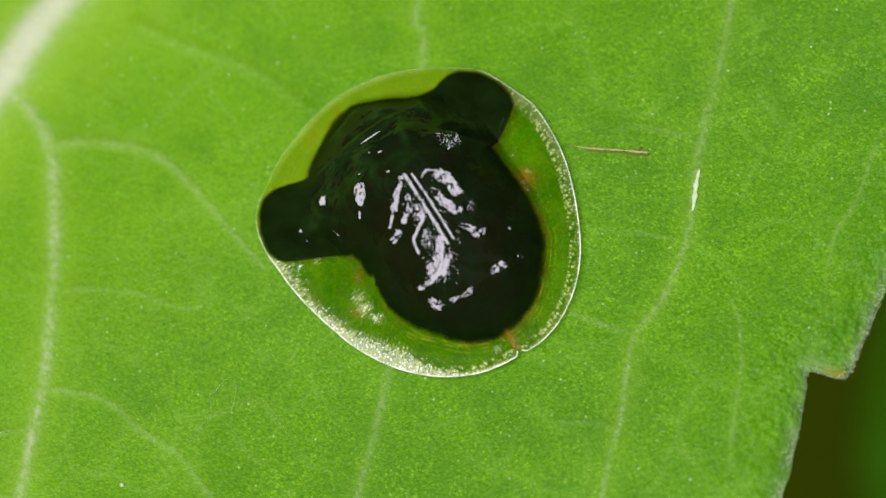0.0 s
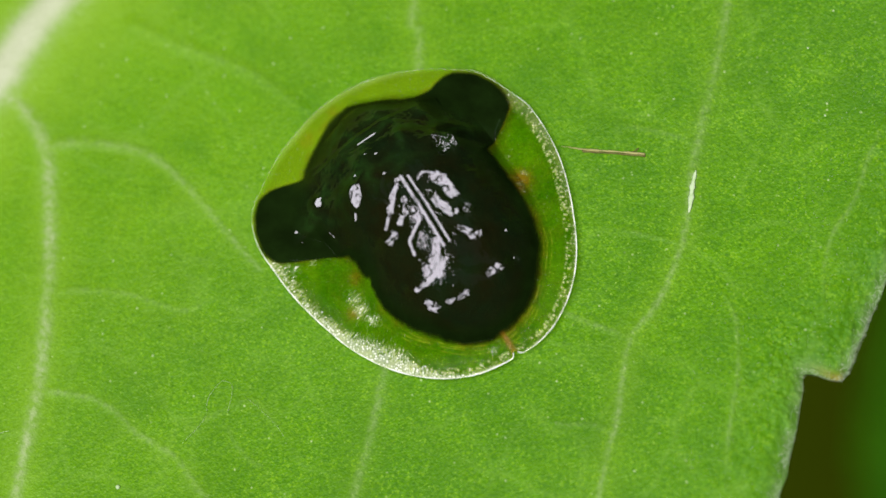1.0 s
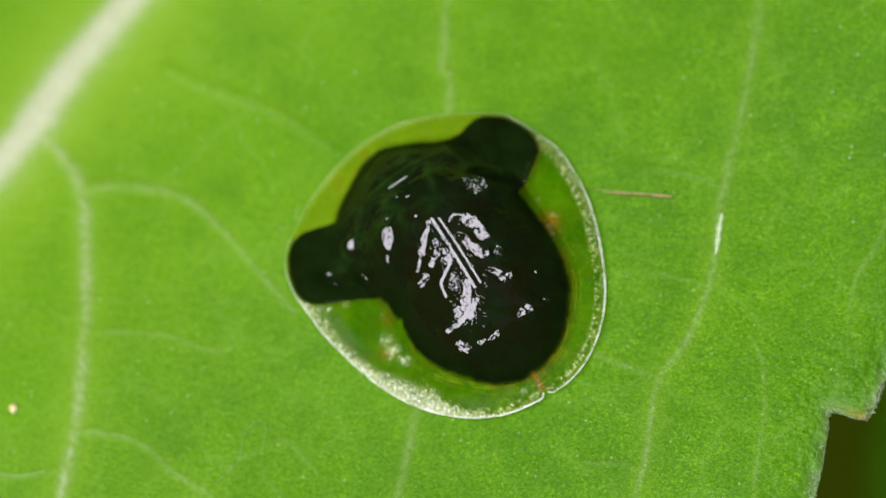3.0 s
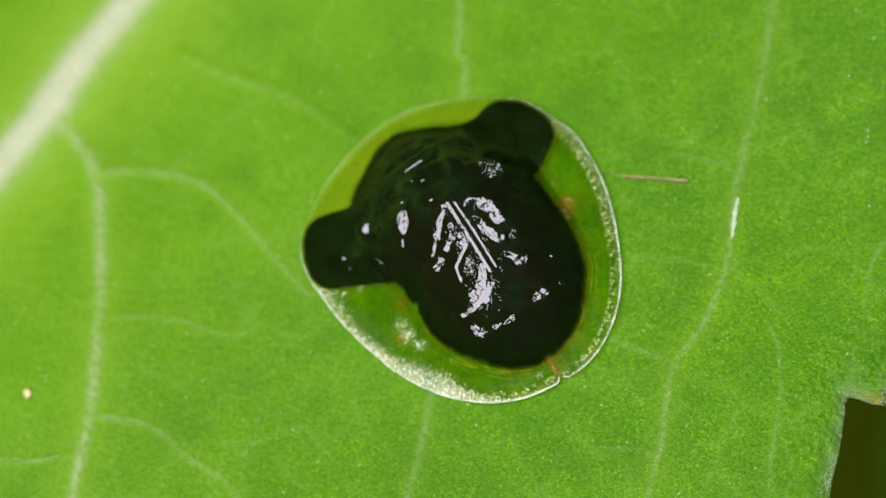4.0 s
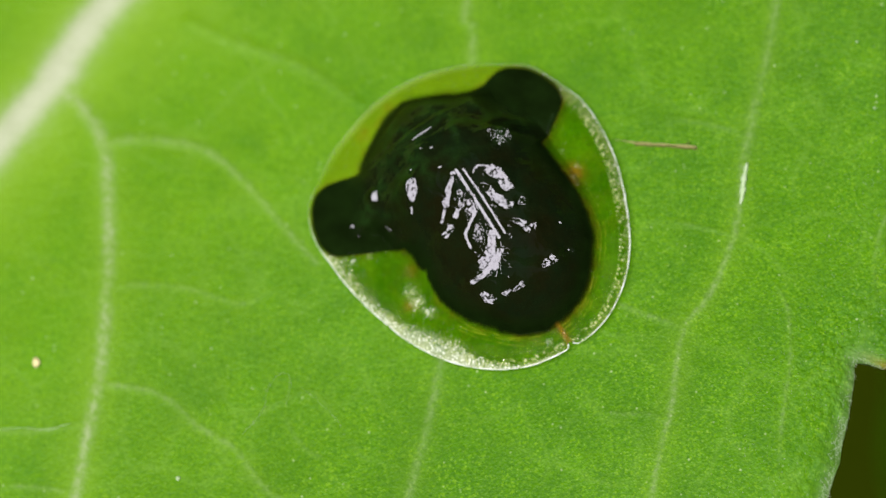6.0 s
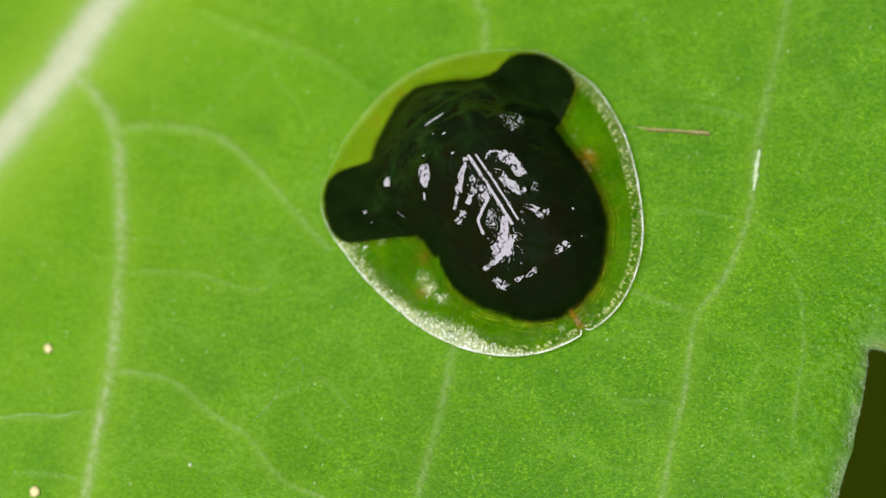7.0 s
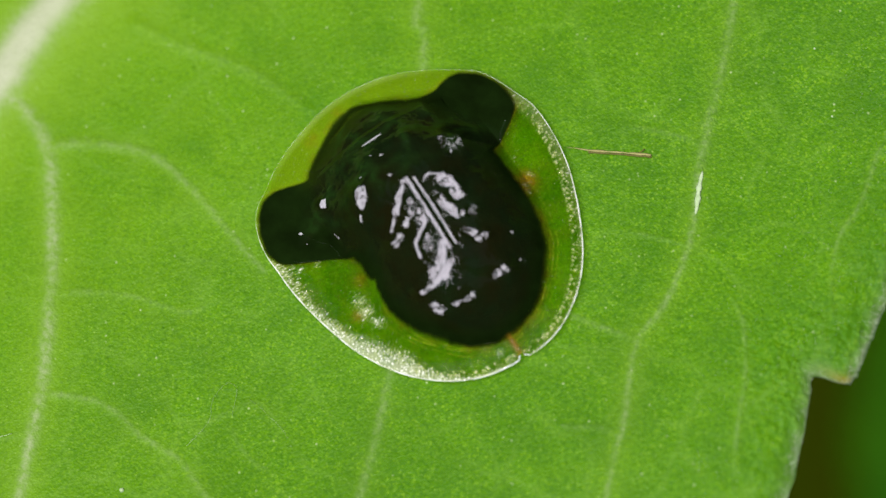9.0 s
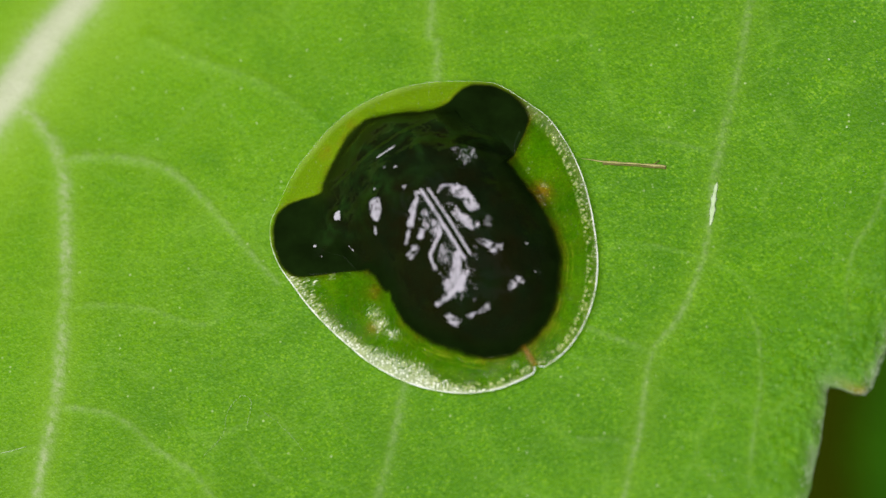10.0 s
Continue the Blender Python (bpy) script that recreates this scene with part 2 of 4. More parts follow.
def bead_material():
    """Clear glossy cuticle of the rim."""
    k = Mat("rim_cuticle")
    k.set(Base_Color=(0.80, 0.81, 0.83), Roughness=0.12, Normal=k.bump(k.noise(0.1, 3), 0.006, 0.5))
    clear = k.nt.nodes.new("ShaderNodeBsdfTransparent")
    k.put(clear, "Color", (0.9, 0.94, 0.6))
    return k.end(k.blend(k.remap(k.noise(0.3, 3), 0.38, 0.62, 0.20, 0.62), clear.outputs[0], k.bsdf.outputs[0])).m


def simple(name, col, col2, rough=0.5, size=0.2, metal=0.0, gloss=0.3):
    k = Mat(name)
    k.bsdf.inputs["Specular IOR Level"].default_value = gloss
    k.set(Base_Color=k.mix(k.noise(size, 4), col, col2), Roughness=rough, Metallic=metal, Normal=k.bump(k.noise(size * 0.5, 3), size * 0.1, 0.5))
    return k.m


M_LEAF = leaf_material()
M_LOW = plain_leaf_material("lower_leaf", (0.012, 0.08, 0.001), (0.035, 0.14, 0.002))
M_STEM = simple("stem_skin", (0.10, 0.20, 0.03), (0.16, 0.28, 0.06), 0.5, 1.5)
M_VEIN = simple("vein_skin", (0.33, 0.46, 0.16), (0.50, 0.60, 0.32), 0.5, 0.4)
M_SHELL = shell_material()
M_BEAD = bead_material()
M_BODY = simple("beetle_underside", (0.004, 0.005, 0.003), (0.012, 0.008, 0.004), 0.3, 0.3)
M_STRAW = simple("dry_straw", (0.32, 0.31, 0.13), (0.17, 0.16, 0.05), 0.8, 0.12, 0.0, 0.05)
M_STRAW_DARK = simple("dark_straw", (0.12, 0.115, 0.035), (0.06, 0.06, 0.015), 0.8, 0.1, 0.0, 0.05)
M_SCAR = simple("white_scar", (0.20, 0.32, 0.11), (0.40, 0.47, 0.33), 0.7, 0.10, 0.0, 0.1)
M_GRAIN = simple("pollen", (0.42, 0.36, 0.13), (0.60, 0.54, 0.30), 0.5, 0.05)
M_HAIR = simple("plant_hair", (0.26, 0.40, 0.18), (0.46, 0.54, 0.38), 0.4, 0.1)
M_UNSEEN_HEDGE = simple("hedge", (0.012, 0.03, 0.006), (0.03, 0.06, 0.012), 0.8, 60.0, 0.0, 0.1)
# near black: the shade of dense foliage is put into this colour
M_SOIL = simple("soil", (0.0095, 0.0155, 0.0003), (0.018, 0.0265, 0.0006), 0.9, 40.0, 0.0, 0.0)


# ---- mesh tools ----
def mesh_object(name, verts, faces, material, parent=None, label="", attrs=None, smooth=True):
    me = bpy.data.meshes.new(name)
    me.from_pydata([tuple(v) for v in verts], [], faces)
    if smooth:
        me.polygons.foreach_set("use_smooth", [True] * len(me.polygons))
    for key, values in (attrs or {}).items():
        at = me.attributes.new(key, "FLOAT", "POINT")
        at.data.foreach_set("value", np.asarray(values, dtype=np.float32))
    me.materials.append(material)
    me.update()
    ob = new(name, me)
    if parent is not None:
        ob.parent = parent
    if label:
        ob["label"] = label
    return ob


def grid_faces(n, m):
    """Quads of a grid of n rows and m columns."""
    i = np.arange(n - 1)[:, None] * m + np.arange(m - 1)[None, :]
    return np.stack([i, i + 1, i + m + 1, i + m], -1).reshape(-1, 4).tolist()


def curve_points(ctrl, step=0.1, seed=0, wobble=0.0):
    """A smooth line through the control points, in millimetres."""
    c = np.array(ctrl, float)
    c = np.vstack([2 * c[0] - c[1], c, 2 * c[-1] - c[-2]])
    out = []
    for i in range(1, len(c) - 2):
        n = max(2, int(np.linalg.norm(c[i + 1] - c[i]) / step))
        t = np.linspace(0, 1, n, endpoint=False)[:, None]
        out.append(0.5 * (2 * c[i] + (c[i + 1] - c[i - 1]) * t + (2 * c[i - 1] - 5 * c[i] + 4 * c[i + 1] - c[i + 2]) * t ** 2
                          + (3 * c[i] - c[i - 1] - 3 * c[i + 1] + c[i + 2]) * t ** 3))
    p = np.vstack(out + [c[-2:-1]])
    if wobble and len(p) > 9:
        rng = np.random.default_rng(seed)
        k = rng.normal(0, wobble, (len(p), p.shape[1]))
        w = np.ones(9) / 9
        p = p + np.stack([np.convolve(k[:, j], w, "same") for j in range(p.shape[1])], 1) * 3
    return p


def fractal(x, y, size, seed, octaves=4):
    """Smooth lattice noise in several octaves, about -1 to 1."""
    rng = np.random.default_rng(seed)
    total, gain = np.zeros(np.shape(x)), 1.0
    for k in range(octaves):
        g = rng.normal(size=(64, 64, 2))
        g /= np.linalg.norm(g, axis=2)[..., None]
        a, b = np.asarray(x) / size + 200.3 + 17.1 * k, np.asarray(y) / size + 200.7 - 9.3 * k
        i, j = np.floor(a).astype(int), np.floor(b).astype(int)
        fa, fb = a - i, b - j
        wa, wb = fa ** 3 * (fa * (fa * 6 - 15) + 10), fb ** 3 * (fb * (fb * 6 - 15) + 10)

        def corner(di, dj):
            q = g[(i + di) % 64, (j + dj) % 64]
            return q[..., 0] * (fa - di) + q[..., 1] * (fb - dj)
        low = corner(0, 0) * (1 - wa) + corner(1, 0) * wa
        high = corner(0, 1) * (1 - wa) + corner(1, 1) * wa
        total = total + gain * 1.3 * (low * (1 - wb) + high * wb)
        size, gain = size / 2.1, gain * 0.54
    return total


def tube(name, pts, radii, material, parent=None, label="", sides=8, flat=1.0):
    """A tapered tube along 3D points (metres)."""
    pts = np.asarray(pts, float)
    radii = np.broadcast_to(radii, (len(pts),))
    tan = np.gradient(pts, axis=0)
    tan /= np.linalg.norm(tan, axis=1)[:, None] + 1e-12
    ref = np.array([0, 0, 1.0]) if abs(tan[:, 2]).mean() < 0.8 else np.array([1.0, 0, 0])
    verts, faces = [], []
    for p, t, r in zip(pts, tan, radii):
        a = np.cross(t, ref)
        a /= np.linalg.norm(a) + 1e-12
        b = np.cross(a, t)
        for j in range(sides):
            ang = 2 * math.pi * j / sides
            verts.append(p + r * (math.cos(ang) * a + math.sin(ang) * b * flat))
    n = len(pts)
    for i in range(n - 1):
        for j in range(sides):
            faces.append((i * sides + j, i * sides + (j + 1) % sides, (i + 1) * sides + (j + 1) % sides, (i + 1) * sides + j))
    faces.append(tuple(range(sides))[::-1])
    faces.append(tuple((n - 1) * sides + j for j in range(sides)))
    return mesh_object(name, verts, faces, material, parent, label)


# ---- ground ----
GROUND_Z = -0.30
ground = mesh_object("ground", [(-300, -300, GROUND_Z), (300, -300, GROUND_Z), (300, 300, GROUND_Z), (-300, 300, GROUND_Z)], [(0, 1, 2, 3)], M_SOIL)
tagged(ground, "dark garden soil under the plant, foliage shade put into its colour", "ground", kind="structure")


def hedge():
    """Unseen dense planting, added to close the place and darken the shell's reflections."""
    n, m = 96, 24
    verts = []
    for i in range(n):
        a = 2 * math.pi * i / n
        for j in range(m):
            h = j / (m - 1)
            r = 1.8 - 0.35 * h * h + 0.14 * noise.noise(Vector((3 * math.cos(a), 3 * math.sin(a), 5 * h))) + 0.06 * noise.noise(Vector((11 * math.cos(a), 11 * math.sin(a), 17 * h)))
            verts.append((r * math.cos(a), r * math.sin(a), GROUND_Z + 2.1 * h + 0.12 * h * noise.noise(Vector((6 * math.cos(a), 6 * math.sin(a), 1)))))
    faces = [(i * m + j, ((i + 1) % n) * m + j, ((i + 1) % n) * m + j + 1, i * m + j + 1) for i in range(n) for j in range(m - 1)]
    ob = mesh_object("backdrop", verts, [f[::-1] for f in faces], M_UNSEEN_HEDGE)
    tagged(ob, "unseen dense dark green hedge planting, added all round to darken reflections", "hedge", kind="structure")


hedge()


# ---- the leaf ----
MID = np.array([-7.0, 4.0])                  # a point of the midrib (mm)
AX = np.array([-0.663, -0.749])              # along the midrib to the tip
AC = np.array([0.749, -0.663])               # across it
TOOTH_S = -4.38                              # the tooth's point, along the midrib


def to_world(s, b):
    return MID[0] + s * AX[0] + b * AC[0], MID[1] + s * AX[1] + b * AC[1]


def half_width(s):
    """Half the blade's width with its saw teeth (mm)."""
    t = np.clip((s + 34.0) / 78.0, 0, 1)
    env = 15.85 * np.sin(np.pi * t) + np.clip(-0.20 + np.where(s > -4.1, 0.17, 0.085) * (s + 4.1), -0.5, 0.3)
    env = env + np.clip((-4.05 - s) / 0.2, 0, 1) * np.clip(0.11 + 0.09 * (-4.3 - s), 0, 0.5)
    period = 5.2
    saw = 0.0
    for d in (-0.10, -0.05, 0.0, 0.05, 0.10):
        ph = ((s + d - TOOTH_S - 0.02) / period) % 1.0
        fall = np.where(ph < 0.05, 0.70 - 0.70 * (ph / 0.05), 0.0)
        saw = saw + 0.2 * (fall + np.where(ph >= 0.05, 0.70 * (np.maximum(ph - 0.05, 0) / 0.95) ** 0.55, 0.0))
    return env, saw


def blade_height(x, y):
    """Gentle undulation of the blade (mm)."""
    return 0.05 * np.sin(0.55 * x + 0.3 * y + 0.6) + 0.03 * np.sin(0.9 * y - 0.4 * x)


VEINS = (
    # name, control points (mm), width at start and end (mm), strength, halo
    ("midrib", ((16.2, 31.2), (4.0, 17.2), (-6.25, 5.23), (-7.08, 4.18), (-7.79, 3.23), (-8.46, 2.39), (-18, -8.6), (-34, -26.6)), 0.64, 0.52, 1.0, 1.8),
    ("side_vein", ((-7.71, 3.01), (-7.28, 2.67), (-6.84, 1.89), (-6.71, 0.38), (-6.73, -1.0), (-6.81, -2.26), (-7.04, -3.51), (-7.18, -4.34), (-7.9, -9.0)), 0.18, 0.11, 0.85, 0.7),
    ("side_vein", ((-6.82, 1.95), (-6.37, 2.03), (-5.69, 1.96), (-4.97, 1.74), (-4.35, 1.21), (-3.63, 0.35), (-3.18, -0.19), (-2.9, -0.5)), 0.14, 0.06, 0.32, 0.45),
    ("side_vein", ((-6.78, -2.60), (-5.86, -2.76), (-5.39, -3.08), (-5.03, -3.46), (-4.41, -3.84), (-4.1, -4.26), (-3.74, -4.74), (-3.18, -5.01), (-2.7, -5.25)), 0.08, 0.05, 0.36, 0.4),
    ("side_vein", ((0.6, 12.5), (-0.15, 4.72), (-0.06, 3.85), (-0.04, 3.09), (-0.3, 0.0), (-0.72, -2.6), (-0.9, -3.42), (-1.15, -4.49), (-2.6, -10)), 0.14, 0.09, 0.38, 0.6),
    ("side_vein", ((6.8, 12.0), (5.5, 4.44), (5.33, 3.37), (5.01, 2.0), (4.80, 0.95)), 0.15, 0.11, 0.30, 0.6),
    ("side_vein", ((4.80, 0.95), (4.74, 0.4), (4.62, -0.3), (4.33, -1.10), (4.03, -1.62), (3.70, -1.99), (3.56, -2.60), (3.46, -3.35), (3.36, -3.8), (3.15, -4.68), (2.4, -9)), 0.08, 0.050, 0.48, 0.5),
    ("small_vein", ((3.5, 1.93), (4.07, 1.80), (4.5, 1.69), (4.9, 1.55)), 0.06, 0.06, 0.16, 0.2),
    ("small_vein", ((-5.27, 4.22), (-4.55, 3.81), (-3.77, 3.49), (-3.11, 3.17), (-2.49, 2.72), (-2.08, 2.43)), 0.17, 0.11, 0.10, 0.4),
    ("small_vein", ((5.3, -1.2), (5.54, -1.7), (5.58, -2.56), (5.50, -3.23), (5.40, -3.9), (5.3, -4.8)), 0.05, 0.05, 0.26, 0.2),
    ("small_vein", ((-6.74, -0.79), (-5.96, -0.76), (-5.34, -0.84), (-4.93, -0.96), (-4.21, -1.18), (-3.74, -0.95)), 0.08, 0.05, 0.17, 0.3),
    ("small_vein", ((3.46, 0.01), (4.57, -0.3)), 0.05, 0.06, 0.14, 0.2),
    ("small_vein", ((8.17, 1.75), (7.85, 1.0), (7.61, 0.31), (7.36, -0.07), (7.22, -0.35), (7.09, -0.88), (7.10, -1.71)), 0.07, 0.05, 0.22, 0.2),
    ("small_vein", ((-9.2, -3.42), (-8.7, -3.4), (-7.9, -3.43), (-7.0, -3.3)), 0.06, 0.06, 0.25, 0.2),
    ("small_vein", ((2.3, -1.35), (2.78, -1.64), (3.26, -1.83), (3.7, -2.01)), 0.05, 0.07, 0.24, 0.2),
    ("small_vein", ((2.3, -3.5), (2.58, -3.55), (3.02, -3.55), (3.39, -3.73)), 0.05, 0.05, 0.17, 0.2),
    ("small_vein", ((-8.6, -4.40), (-8.17, -4.44), (-7.82, -4.48), (-7.25, -4.60)), 0.05, 0.05, 0.25, 0.2),
    ("small_vein", ((-4.24, -3.7), (-3.92, -3.29), (-3.5, -3.02), (-3.0, -2.88), (-2.71, -3.18), (-2.35, -3.6)), 0.05, 0.05, 0.11, 0.2),
    ("small_vein", ((-3.55, -3.2), (-3.40, -3.46), (-3.26, -3.73), (-3.0, -4.0), (-2.6, -4.2)), 0.045, 0.045, 0.14, 0.2),
)


def vein_fields(x, y):
    vein, halo, lift, rib = np.zeros_like(x), np.zeros_like(x), np.zeros_like(x), np.zeros_like(x)
    owner = np.full(len(x), -1)
    for i, (name, ctrl, w0, w1, strength, spread) in enumerate(VEINS):
        p = curve_points(ctrl, 0.25, i, 0.012)
        near = (x > p[:, 0].min() - 3) & (x < p[:, 0].max() + 3) & (y > p[:, 1].min() - 3) & (y < p[:, 1].max() + 3)
        idx = np.nonzero(near)[0]
        px, py = x[idx], y[idx]
        best, wid, along = np.full(len(idx), 1e9), np.zeros(len(idx)), np.zeros(len(idx))
        for j in range(len(p) - 1):
            a, d = p[j], p[j + 1] - p[j]
            t = np.clip(((px - a[0]) * d[0] + (py - a[1]) * d[1]) / (d @ d), 0, 1)
            dist = np.hypot(px - a[0] - t * d[0], py - a[1] - t * d[1])
            m = dist < best
            best[m] = dist[m]
            along[m] = (j + t[m]) / (len(p) - 1)
            wid[m] = w0 + (w1 - w0) * along[m]
        if name == "small_vein":
            wid_fade = np.clip(along / 0.2, 0.0, 1) * np.clip((1 - along) / 0.25, 0.0, 1)
        else:
            wid_fade = 1.0
        core = wid_fade * strength * np.exp(-(best / (wid * 0.62)) ** 2 * 0.8)
        if name == "midrib":
            rib[idx] = np.exp(-(best / (wid * 0.50)) ** 3)
        if name != "small_vein":
            mine = (best < 0.62 * wid) & (core > vein[idx])
            owner[idx[mine]] = i
        vein[idx] = np.maximum(vein[idx], core)
        halo[idx] = np.maximum(halo[idx], (1.0 if name == "midrib" else 0.5) * wid_fade * strength * np.exp(-(best / (wid * 0.5 + spread * 0.5)) ** 2))
        lift[idx] = np.maximum(lift[idx], wid * 0.22 * np.exp(-(best / (wid * 0.7)) ** 2))
    return vein, halo, lift, rib, owner


def fractal_np(t, size, seed):
    """Smooth noise along a line, about -1 to 1."""
    rng = np.random.default_rng(seed)
    k = rng.uniform(-1, 1, 400)
    return np.interp((t / size) % 399, np.arange(400), k)


def build_leaf():
    rows = np.concatenate([np.arange(-33.9, -13, 0.5), np.arange(-13, -5.2, 0.05), np.arange(-5.2, -3.2, 0.02), np.arange(-3.2, 10, 0.05), np.arange(10, 43.9, 0.5)])
    inner = np.concatenate([np.linspace(-1, -0.25, 24, endpoint=False) * 14.5, np.arange(-3.6, 13.4, 0.05)])
    outer = np.linspace(0, 1, 60)
    env, saw = half_width(rows)
    full = env + saw
    cols = []
    for b in inner:
        cols.append(b * np.where(b > 0, np.minimum(1, env / 14.6), np.minimum(1.1, env / 14.6)))
    start = 13.4 * np.minimum(1, env / 14.6)
    for q in outer:
        cols.append(start + (full - start) * q)
    B = np.stack(cols, 1)
    S = np.repeat(rows[:, None], B.shape[1], 1)
    X, Y = to_world(S, B)
    x, y = X.ravel(), Y.ravel()
    vein, halo, lift, rib, owner = vein_fields(x, y)
    rest = (full[:, None] - B).ravel()
    edge_near = np.nonzero((rest < 2.0) & (np.abs(S.ravel() + 3.5) < 9))[0]
    bb, ss = B.ravel()[edge_near], S.ravel()[edge_near]
    true_rest = rest[edge_near].copy()
    for ds in np.linspace(-1.2, 1.2, 49):
        e2, w2 = half_width(ss + ds)
        true_rest = np.minimum(true_rest, np.hypot(ds, np.maximum(e2 + w2 - bb, 0)))
    rest[edge_near] = true_rest
    rim = np.exp(-(np.maximum(rest, 0) / 0.17) ** 1.5) * 0.75
    z = blade_height(x, y) + lift - 0.28 * np.exp(-np.maximum(rest, 0) / 0.22)
    along = S.ravel()
    wavy = fractal_np(along, 0.9, 3) * 0.06 + fractal_np(along, 0.25, 4) * 0.025
    close = np.exp(-np.maximum(rest, 0) / 0.5)
    x = x + AC[0] * wavy * close
    y = y + AC[1] * wavy * close
    crisp = np.exp(-np.maximum(rest, 0) / 0.7) * np.clip((0.5 - along) / 1.0, 0, 1)
    z = z + crisp * (0.055 * fractal(x, y, 0.30, 41, 3) + 0.034 * fractal(x, y, 0.10, 42, 2))
    z = z + 0.05 * close * np.sin(along * 3.1 + 0.6) * np.sin(along * 1.3)
    young = np.exp(-(np.maximum(B.ravel(), 0) / 8.5) ** 2)
    tip = 0.7 * np.exp(-((along - TOOTH_S) / 0.12) ** 2 - (np.maximum(rest, 0) / 0.10) ** 2)
    n, m = B.shape
    verts = np.stack([x, y, z], 1) * MM
    under = verts.copy()
    under[:, 2] -= 0.12 * MM
    faces = grid_faces(n, m)
    faces = [f[::-1] for f in faces]
    off = n * m
    border = [i * m + m - 1 for i in range(n)]
    walls = [(a, b, b + off, a + off) for a, b in zip(border[:-1], border[1:])]
    back = [tuple(v + off for v in f[::-1]) for f in faces]
    leaf = new("leaf")
    verts = np.vstack([verts, under])
    quads = np.array(faces + back)
    normals = np.zeros_like(verts)
    across = np.cross(verts[quads[:, 2]] - verts[quads[:, 0]], verts[quads[:, 3]] - verts[quads[:, 1]])
    for c in range(4):
        np.add.at(normals, quads[:, c], across)
    normals /= np.linalg.norm(normals, axis=1)[:, None] + 1e-20
    fields = {"vein": vein, "halo": halo, "rim": rim, "young": young, "tip": tip, "midrib": rib}
    fields = {key: np.tile(value, 2) for key, value in fields.items()}
    owners = np.tile(owner, 2)[quads].max(1)
    for k in sorted(set(owners.tolist())):
        part_faces = quads[owners == k]
        if k < 0:
            part_faces = np.vstack([part_faces, np.array(walls)])
        ids, inv = np.unique(part_faces, return_inverse=True)
        name = "blade" if k < 0 else VEINS[k][0]
        label = "" if k < 0 else "pale cream midrib" if name == "midrib" else "pale green side vein"
        ob = mesh_object(name, verts[ids], inv.reshape(-1, 4).tolist(), M_LEAF, leaf, label, {key: value[ids] for key, value in fields.items()})
        ob.data.normals_split_custom_set_from_vertices(normals[ids].tolist())
    tagged(leaf, "broad bright green leaf with pale veins and a toothed edge", "leaf")
    return leaf, rows, full


leaf, leaf_rows, leaf_full = build_leaf()
base = to_world(-33.5, 0.0)
pet = curve_points(((base[0], base[1], -0.1), (base[0] + 6, base[1] + 7, -2.0), (base[0] + 14, base[1] + 16, -12.0), (base[0] + 18, base[1] + 21, -40.0),
                    (base[0] + 18, base[1] + 22, GROUND_Z * 1000 - 2)), 3.0)
tube("stalk", pet * MM, np.linspace(0.9, 2.6, len(pet)) * MM, M_STEM, leaf, "pale green stalk")


# ---- the beetle ----
HEAD = np.array([-0.535, 0.845])             # towards its head
SIDE = np.array([0.845, 0.535])              # towards its right side
RIM = ((3, 2.98), (18, 2.99), (34, 2.99), (43, 3.02), (51, 3.09), (58, 3.03), (66, 2.97), (72, 2.98), (82, 2.88), (93, 2.80), (107, 2.73), (118, 2.73), (127, 2.78), (143,
       2.90), (153, 2.96), (161, 2.99), (169, 2.97), (176, 2.90), (191, 2.83), (201, 2.74), (211, 2.64), (222, 2.54), (235, 2.44), (250, 2.38), (257, 2.37), (267, 2.41),
       (277, 2.50), (289, 2.66), (298, 2.87), (304, 2.98), (310, 3.05), (315, 3.04), (319, 2.98), (331, 2.96), (342, 2.93), (350, 2.96))
DARK = ((3, 2.68), (10, 2.53), (18, 2.45), (25, 2.40), (32, 2.42), (36.7, 2.58), (41.3, 2.90), (44, 2.99), (51.5, 3.06), (58, 3.02), (64, 2.91), (68, 2.80), (70.7, 2.53),
        (72.5, 2.2), (75.9, 1.85), (84, 1.83), (95, 1.85), (106, 1.92), (116, 2.02), (130, 2.18), (141, 2.27), (152, 2.38), (161, 2.46), (174, 2.49), (181, 2.44), (189, 2.32),
        (204, 2.02), (221, 1.78), (236, 1.56), (246, 1.39), (258, 1.29), (273, 1.27), (281, 1.35), (286, 1.55), (288.2, 2.0), (290.6, 2.51), (293, 2.70), (298, 2.85),
        (304, 2.95), (310, 3.02), (314.6, 3.01), (317.4, 2.94), (320.3, 2.80), (323.7, 2.54), (327.4, 2.30), (335, 2.38), (344, 2.46), (354.5, 2.63))


def ring(table, theta, soft):
    """Radius at the angles theta (degrees), smoothed round the ring."""
    t = np.array([a for a, _ in table], float)
    r = np.array([b for _, b in table], float)
    dense = np.arange(0, 360, 0.5)
    v = np.interp(dense, np.concatenate([t - 360, t, t + 360]), np.tile(r, 3))
    k = int(soft / 0.5) * 2 + 1
    w = np.hanning(k + 2)[1:-1]
    w /= w.sum()
    v = np.convolve(np.concatenate([v[-k:], v, v[:k]]), w, "same")[k:-k]
    return np.interp(theta % 360, np.append(dense, 360), np.append(v, v[0]))


def table_at(u, pairs):
    x, y = np.array(pairs, float).T
    fine = np.linspace(x[0] - 0.5, x[-1] + 0.5, 500)
    val = np.interp(fine, x, y)
    w = np.hanning(23)
    val = np.convolve(np.pad(val, 11, "edge"), w / w.sum(), "valid")
    return np.interp(u, fine, val)


